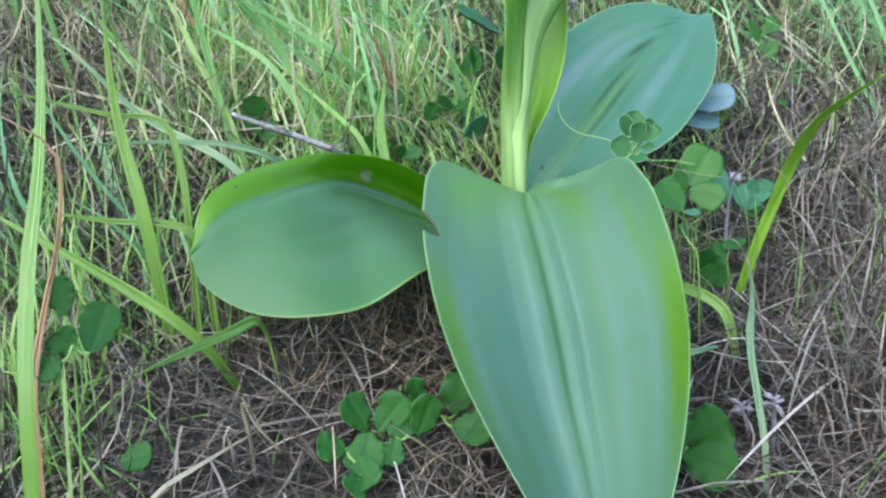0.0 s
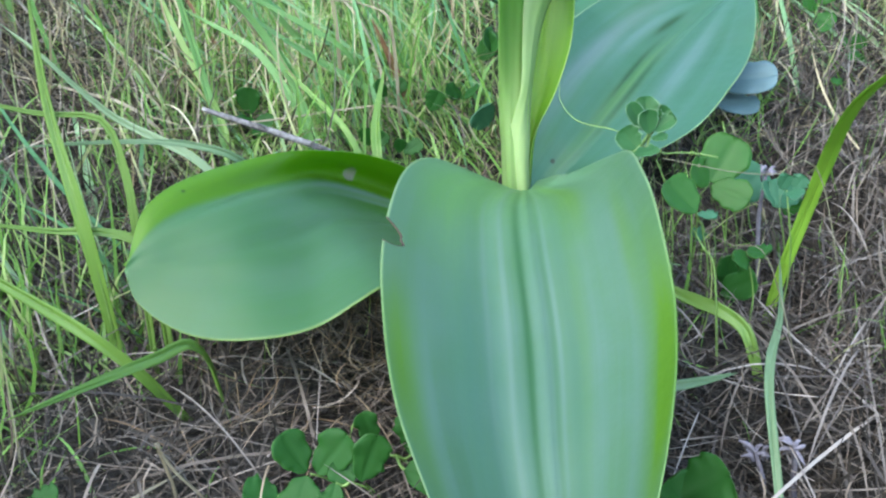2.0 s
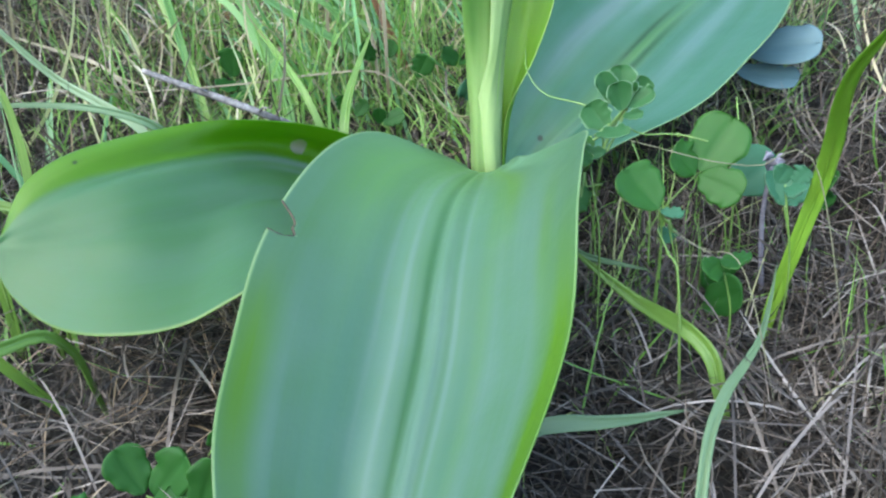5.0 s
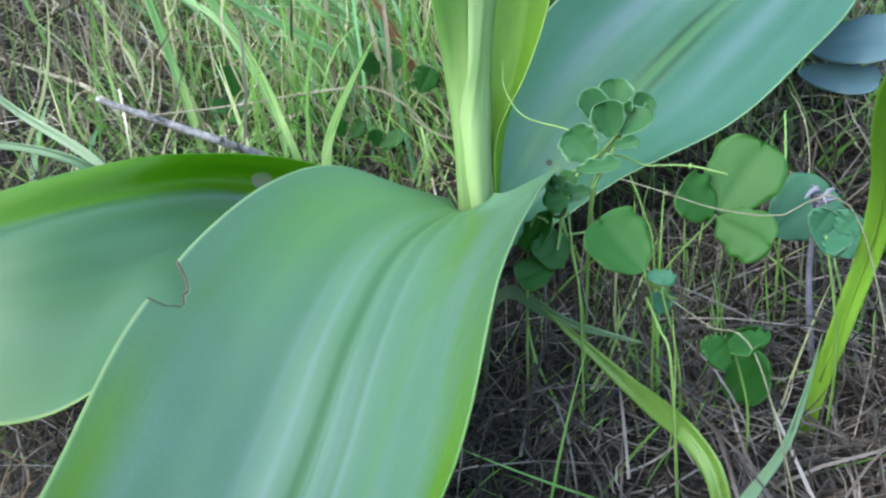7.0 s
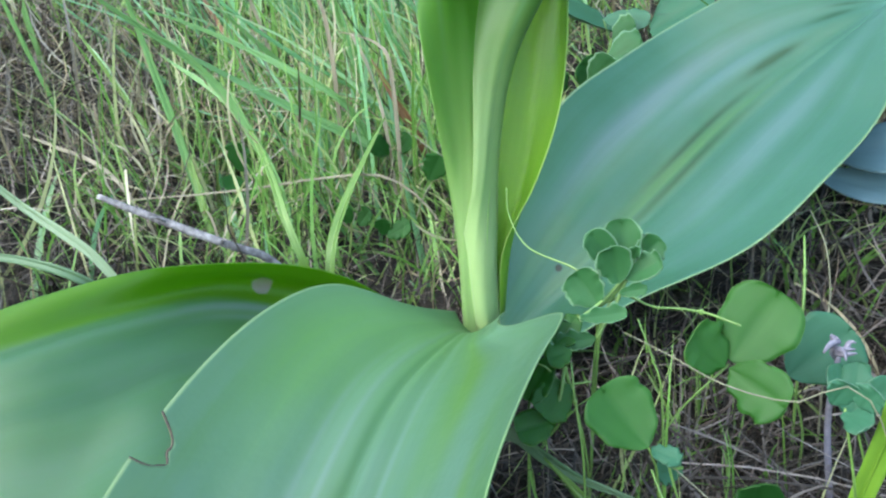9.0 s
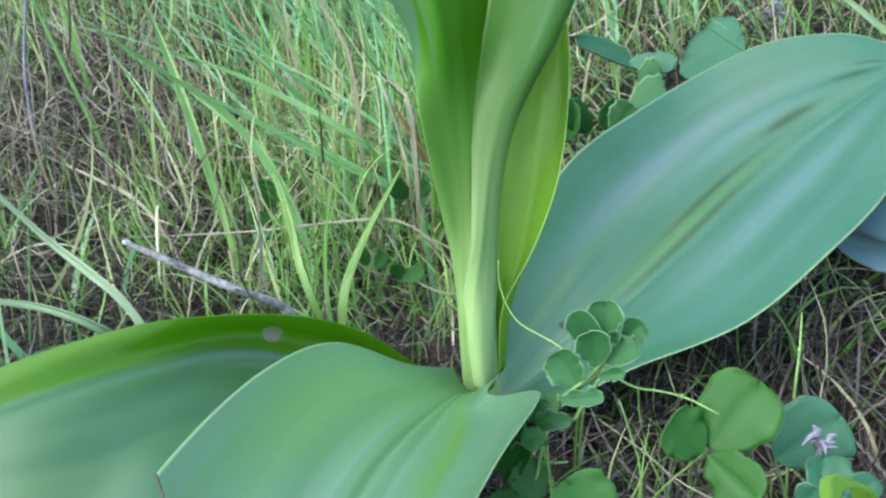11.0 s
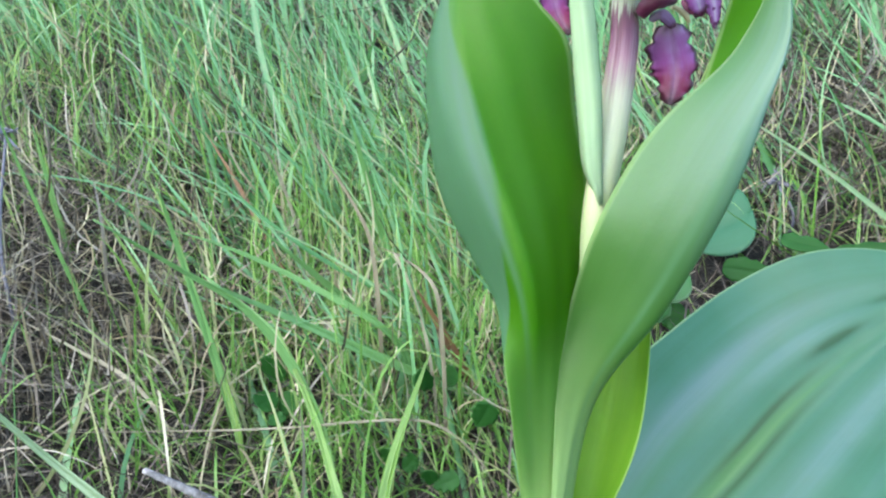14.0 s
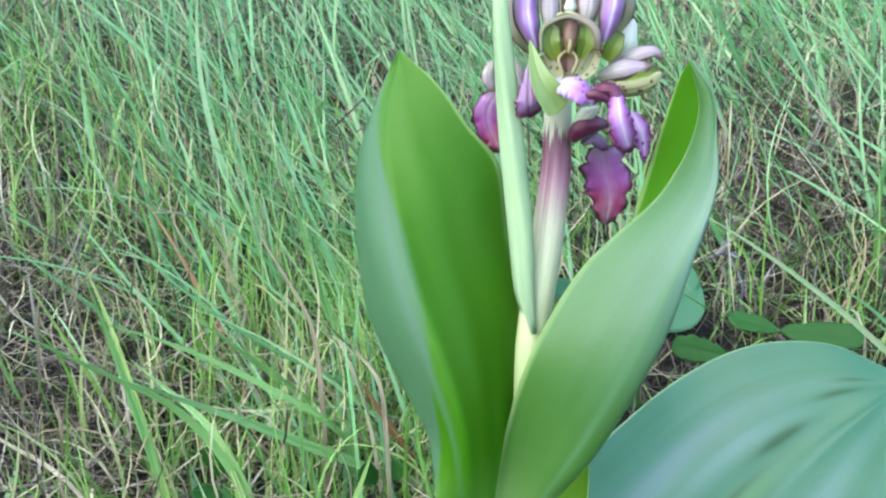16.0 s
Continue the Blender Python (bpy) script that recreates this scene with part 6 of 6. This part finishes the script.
lobe("lip", [(0.0071, 0.0030, 0.1972), (0.0112, 0.0015, 0.1976), (0.0150, 0.0010, 0.1960), (0.0182, 0.0030, 0.1947)], [1.2, 2.9, 3.2, 1.9], M_THROAT, flower, "white and purple spotted lip", normal=(0.2, -0.8, 0.6), cup=-0.35, frill=0.0006, scallop=0.12, waves=7)
lobe("lip_fold", [(0.0132, 0.0020, 0.1927), (0.0166, 0.0005, 0.1945), (0.0190, 0.0010, 0.1940), (0.0209, 0.0030, 0.1927)], [0.5, 1.2, 1.1, 0.5], M_LIP_DARK, flower, "dark crimson folded margin of the lip", normal=(0.1, -0.7, -0.6), cup=-0.6, frill=0.0003)
lobe("lip_arm", [(0.0167, 0.0030, 0.1953), (0.0188, 0.0020, 0.1962), (0.0210, 0.0020, 0.1959), (0.0225, 0.0020, 0.1937)], [1.2, 1.7, 1.8, 1.7], M_LIP_DARK, flower, "dark purple lip arm", cup=-0.8, frill=0.0002)
lobe("lip_lobe", [(0.0219, 0.0025, 0.1952), (0.0228, 0.0000, 0.1904), (0.0240, 0.0010, 0.1862), (0.0249, 0.0040, 0.1823)], [1.5, 2.5, 2.8, 1.2], M_LIP_EDGE, flower, "frilled purple lip lobe with white streak", cup=-0.35, frill=0.0004, scallop=0.14)
lobe("lip_lobe", [(0.0246, 0.0080, 0.1912), (0.0267, 0.0070, 0.1874), (0.0276, 0.0080, 0.1831), (0.0277, 0.0090, 0.1797)], [1.0, 2.3, 1.7, 0.5], M_LIP_EDGE, flower, "frilled purple lip lobe with white streak", cup=-0.35, frill=0.0008, scallop=0.18)
lobe("lip_fold", [(0.0204, 0.0050, 0.1860), (0.0220, 0.0040, 0.1843), (0.0244, 0.0050, 0.1823)], [0.5, 0.9, 0.5], M_LIP_DARK, flower, "dark crimson folded margin of the lip", cup=-0.5, frill=0.0004, waves=7)
lobe("lip_lobe", [(0.0015, 0.0060, 0.2020), (0.0019, 0.0040, 0.1976), (0.0022, 0.0030, 0.1933), (0.0023, 0.0050, 0.1903)], [0.9, 1.7, 3.2, 3.0], M_LIP_DULL, flower, "dull purple frilled lip lobe", cup=-0.3, frill=0.0006, scallop=0.14, waves=8)
# flower turned to one side, with its lip hanging
flower = lobe("flower", [(0.0176, 0.0090, 0.1973), (0.0233, 0.0080, 0.1959), (0.0283, 0.0090, 0.1971), (0.0305, 0.0110, 0.1998)], [1.0, 1.9, 1.8, 0.8], M_OLIVE_SPOT, orchid, "side-facing orchid flower with brown-spotted hood and hanging purple lip", normal=(0.2, -0.9, -0.4), cup=-0.4, thick=0.0006)
lobe("petal", [(0.0197, 0.0105, 0.1982), (0.0253, 0.0095, 0.1987), (0.0303, 0.0110, 0.2003)], [0.8, 1.7, 1.1], M_OLIVE, flower, "olive petal", cup=0.3)
lobe("sepal", [(0.0164, 0.0100, 0.1992), (0.0225, 0.0090, 0.2012), (0.0284, 0.0100, 0.2011)], [1.5, 2.6, 1.0], M_SEPAL, flower, "mauve sepal", normal=(0.1, -0.9, 0.4), cup=-0.5)
lobe("sepal", [(0.0188, 0.0130, 0.2017), (0.0244, 0.0120, 0.2040), (0.0288, 0.0120, 0.2046), (0.0308, 0.0130, 0.2026)], [1.2, 2.2, 1.7, 0.5], M_SEPAL, flower, "mauve sepal with a curled tip", normal=(0.1, -0.9, 0.4), cup=-0.4)
lobe("sepal", [(0.0207, 0.0140, 0.2022), (0.0225, 0.0130, 0.2064), (0.0236, 0.0150, 0.2120)], [1.6, 2.6, 1.2], M_WHITE, flower, "whitish sepal", cup=-0.5)
lobe("petal", [(0.0182, 0.0110, 0.2029), (0.0200, 0.0100, 0.2056), (0.0216, 0.0110, 0.2088)], [1.2, 2.1, 0.9], M_OLIVE, flower, "olive petal", cup=0.5)
tube("lip_arm", [(0.0092, 0.0200, 0.1847), (0.0118, 0.0190, 0.1872), (0.0144, 0.0200, 0.1881), (0.0170, 0.0230, 0.1882)], [0.0016, 0.0022, 0.0020, 0.0012], M_LIP_DARK, flower, "dark purple lip arm", n=24, sides=12, ridges=0.12)
lobe("lip_base", [(0.0111, 0.0220, 0.1834), (0.0144, 0.0220, 0.1846), (0.0173, 0.0260, 0.1819)], [0.8, 1.7, 1.2], M_LIP_DULL, flower, "dull mauve base of the lip", cup=-0.4)
lobe("lip_side", [(0.0165, 0.0250, 0.1869), (0.0192, 0.0260, 0.1852), (0.0208, 0.0270, 0.1827)], [0.5, 0.9, 0.5], M_CREAM, flower, "yellowish inner edge of the lip", cup=-0.4)
lobe("lip", [(0.0156, 0.0260, 0.1830), (0.0163, 0.0300, 0.1764), (0.0174, 0.0310, 0.1698), (0.0164, 0.0300, 0.1620)], [1.6, 4.6, 5.8, 6.3, 5.6, 3.6, 1.8], M_LIP, flower, "hanging dark purple lip with frilled margin", cup=-0.40, frill=0.0009, scallop=0.17, waves=7, n=70, m=27)
lobe("ovary", [(0.0101, 0.0190, 0.1880), (0.0130, 0.0180, 0.1904), (0.0159, 0.0180, 0.1923)], [1.4, 2.2, 0.5], M_WHITE, flower, "pale green ovary", cup=-0.6)
# flower behind the narrow bract
flower = lobe("flower", [(-0.0121, 0.0240, 0.2043), (-0.0130, 0.0230, 0.2006), (-0.0118, 0.0240, 0.1966)], [1.0, 1.9, 1.2], M_SEPAL, orchid, "orchid flower half hidden by the narrow bract", cup=-0.5, scallop=0.1, frill=0.0004)
lobe("lip", [(-0.0117, 0.0270, 0.1964), (-0.0145, 0.0270, 0.1918), (-0.0136, 0.0270, 0.1865), (-0.0099, 0.0260, 0.1809)], [2.2, 4.0, 3.6, 1.2], M_LIP, flower, "frilled purple lip", cup=-0.25, frill=0.0009, scallop=0.12, waves=8)
lobe("sepal", [(-0.0065, 0.0220, 0.2051), (-0.0052, 0.0200, 0.2011), (-0.0034, 0.0200, 0.1967)], [1.2, 2.2, 1.4], M_SEPAL, flower, "mauve sepal", cup=-0.3)
# closed hoods above
CLOSED = "closed orchid flower with purple and olive hood"
flower = lobe("flower", [(0.0023, 0.0120, 0.2048), (-0.0013, 0.0120, 0.2096), (-0.0035, 0.0130, 0.2150), (-0.0026, 0.0150, 0.2242)], [1.4, 3.0, 3.0, 1.5], M_HOOD_BACK, orchid, CLOSED, cup=-0.4)
lobe("sepal", [(0.0028, 0.0080, 0.2058), (0.0017, 0.0060, 0.2107), (0.0008, 0.0070, 0.2158), (0.0018, 0.0090, 0.2236)], [1.2, 3.0, 3.1, 1.4], M_BUD, flower, "glossy purple sepal", cup=-0.75, normal=(0.4, -1.0, 0.0))
lobe("sepal", [(0.0043, 0.0100, 0.2079), (0.0057, 0.0090, 0.2128), (0.0047, 0.0110, 0.2225)], [1.0, 2.4, 1.4], M_SEPAL, flower, "mauve sepal", cup=-0.6)
flower = lobe("flower", [(0.0181, 0.0090, 0.2068), (0.0195, 0.0070, 0.2112), (0.0203, 0.0070, 0.2160), (0.0190, 0.0090, 0.2224)], [1.2, 2.8, 2.9, 1.3], M_BUD, orchid, CLOSED, cup=-0.75)
lobe("sepal", [(0.0131, 0.0100, 0.2096), (0.0145, 0.0090, 0.2141), (0.0148, 0.0110, 0.2218)], [1.4, 2.6, 1.5], M_SEPAL, flower, "mauve sepal", cup=-0.6)
lobe("sepal", [(0.0208, 0.0140, 0.2086), (0.0220, 0.0130, 0.2146), (0.0209, 0.0140, 0.2218)], [1.2, 2.8, 1.6], M_HOOD_BACK, flower, "olive brown sepal", cup=-0.5)
flower = lobe("flower", [(0.0095, 0.0140, 0.2124), (0.0095, 0.0140, 0.2169), (0.0095, 0.0150, 0.2234)], [2.0, 2.4, 1.4], M_BROWN, orchid, "closed orchid flower with a dark brown mouth", cup=0.3)
lobe("sepal", [(0.0096, 0.0120, 0.2129), (0.0100, 0.0110, 0.2148), (0.0098, 0.0120, 0.2172)], [1.0, 1.6, 0.8], M_WHITE, flower, "whitish sepal", cup=-0.5)
lobe("bract", [(0.0097, 0.0030, 0.1920), (0.0066, 0.0015, 0.1962), (0.0043, 0.0020, 0.2007), (0.0019, 0.0050, 0.2074)], [3.8, 2.9, 1.5, 0.3], M_BRACT_GREEN, orchid, "pointed green bract", cup=0.35, thick=0.0006)


# ---- the cover of grass and straw, round everything that stands in it ----
build_cover()
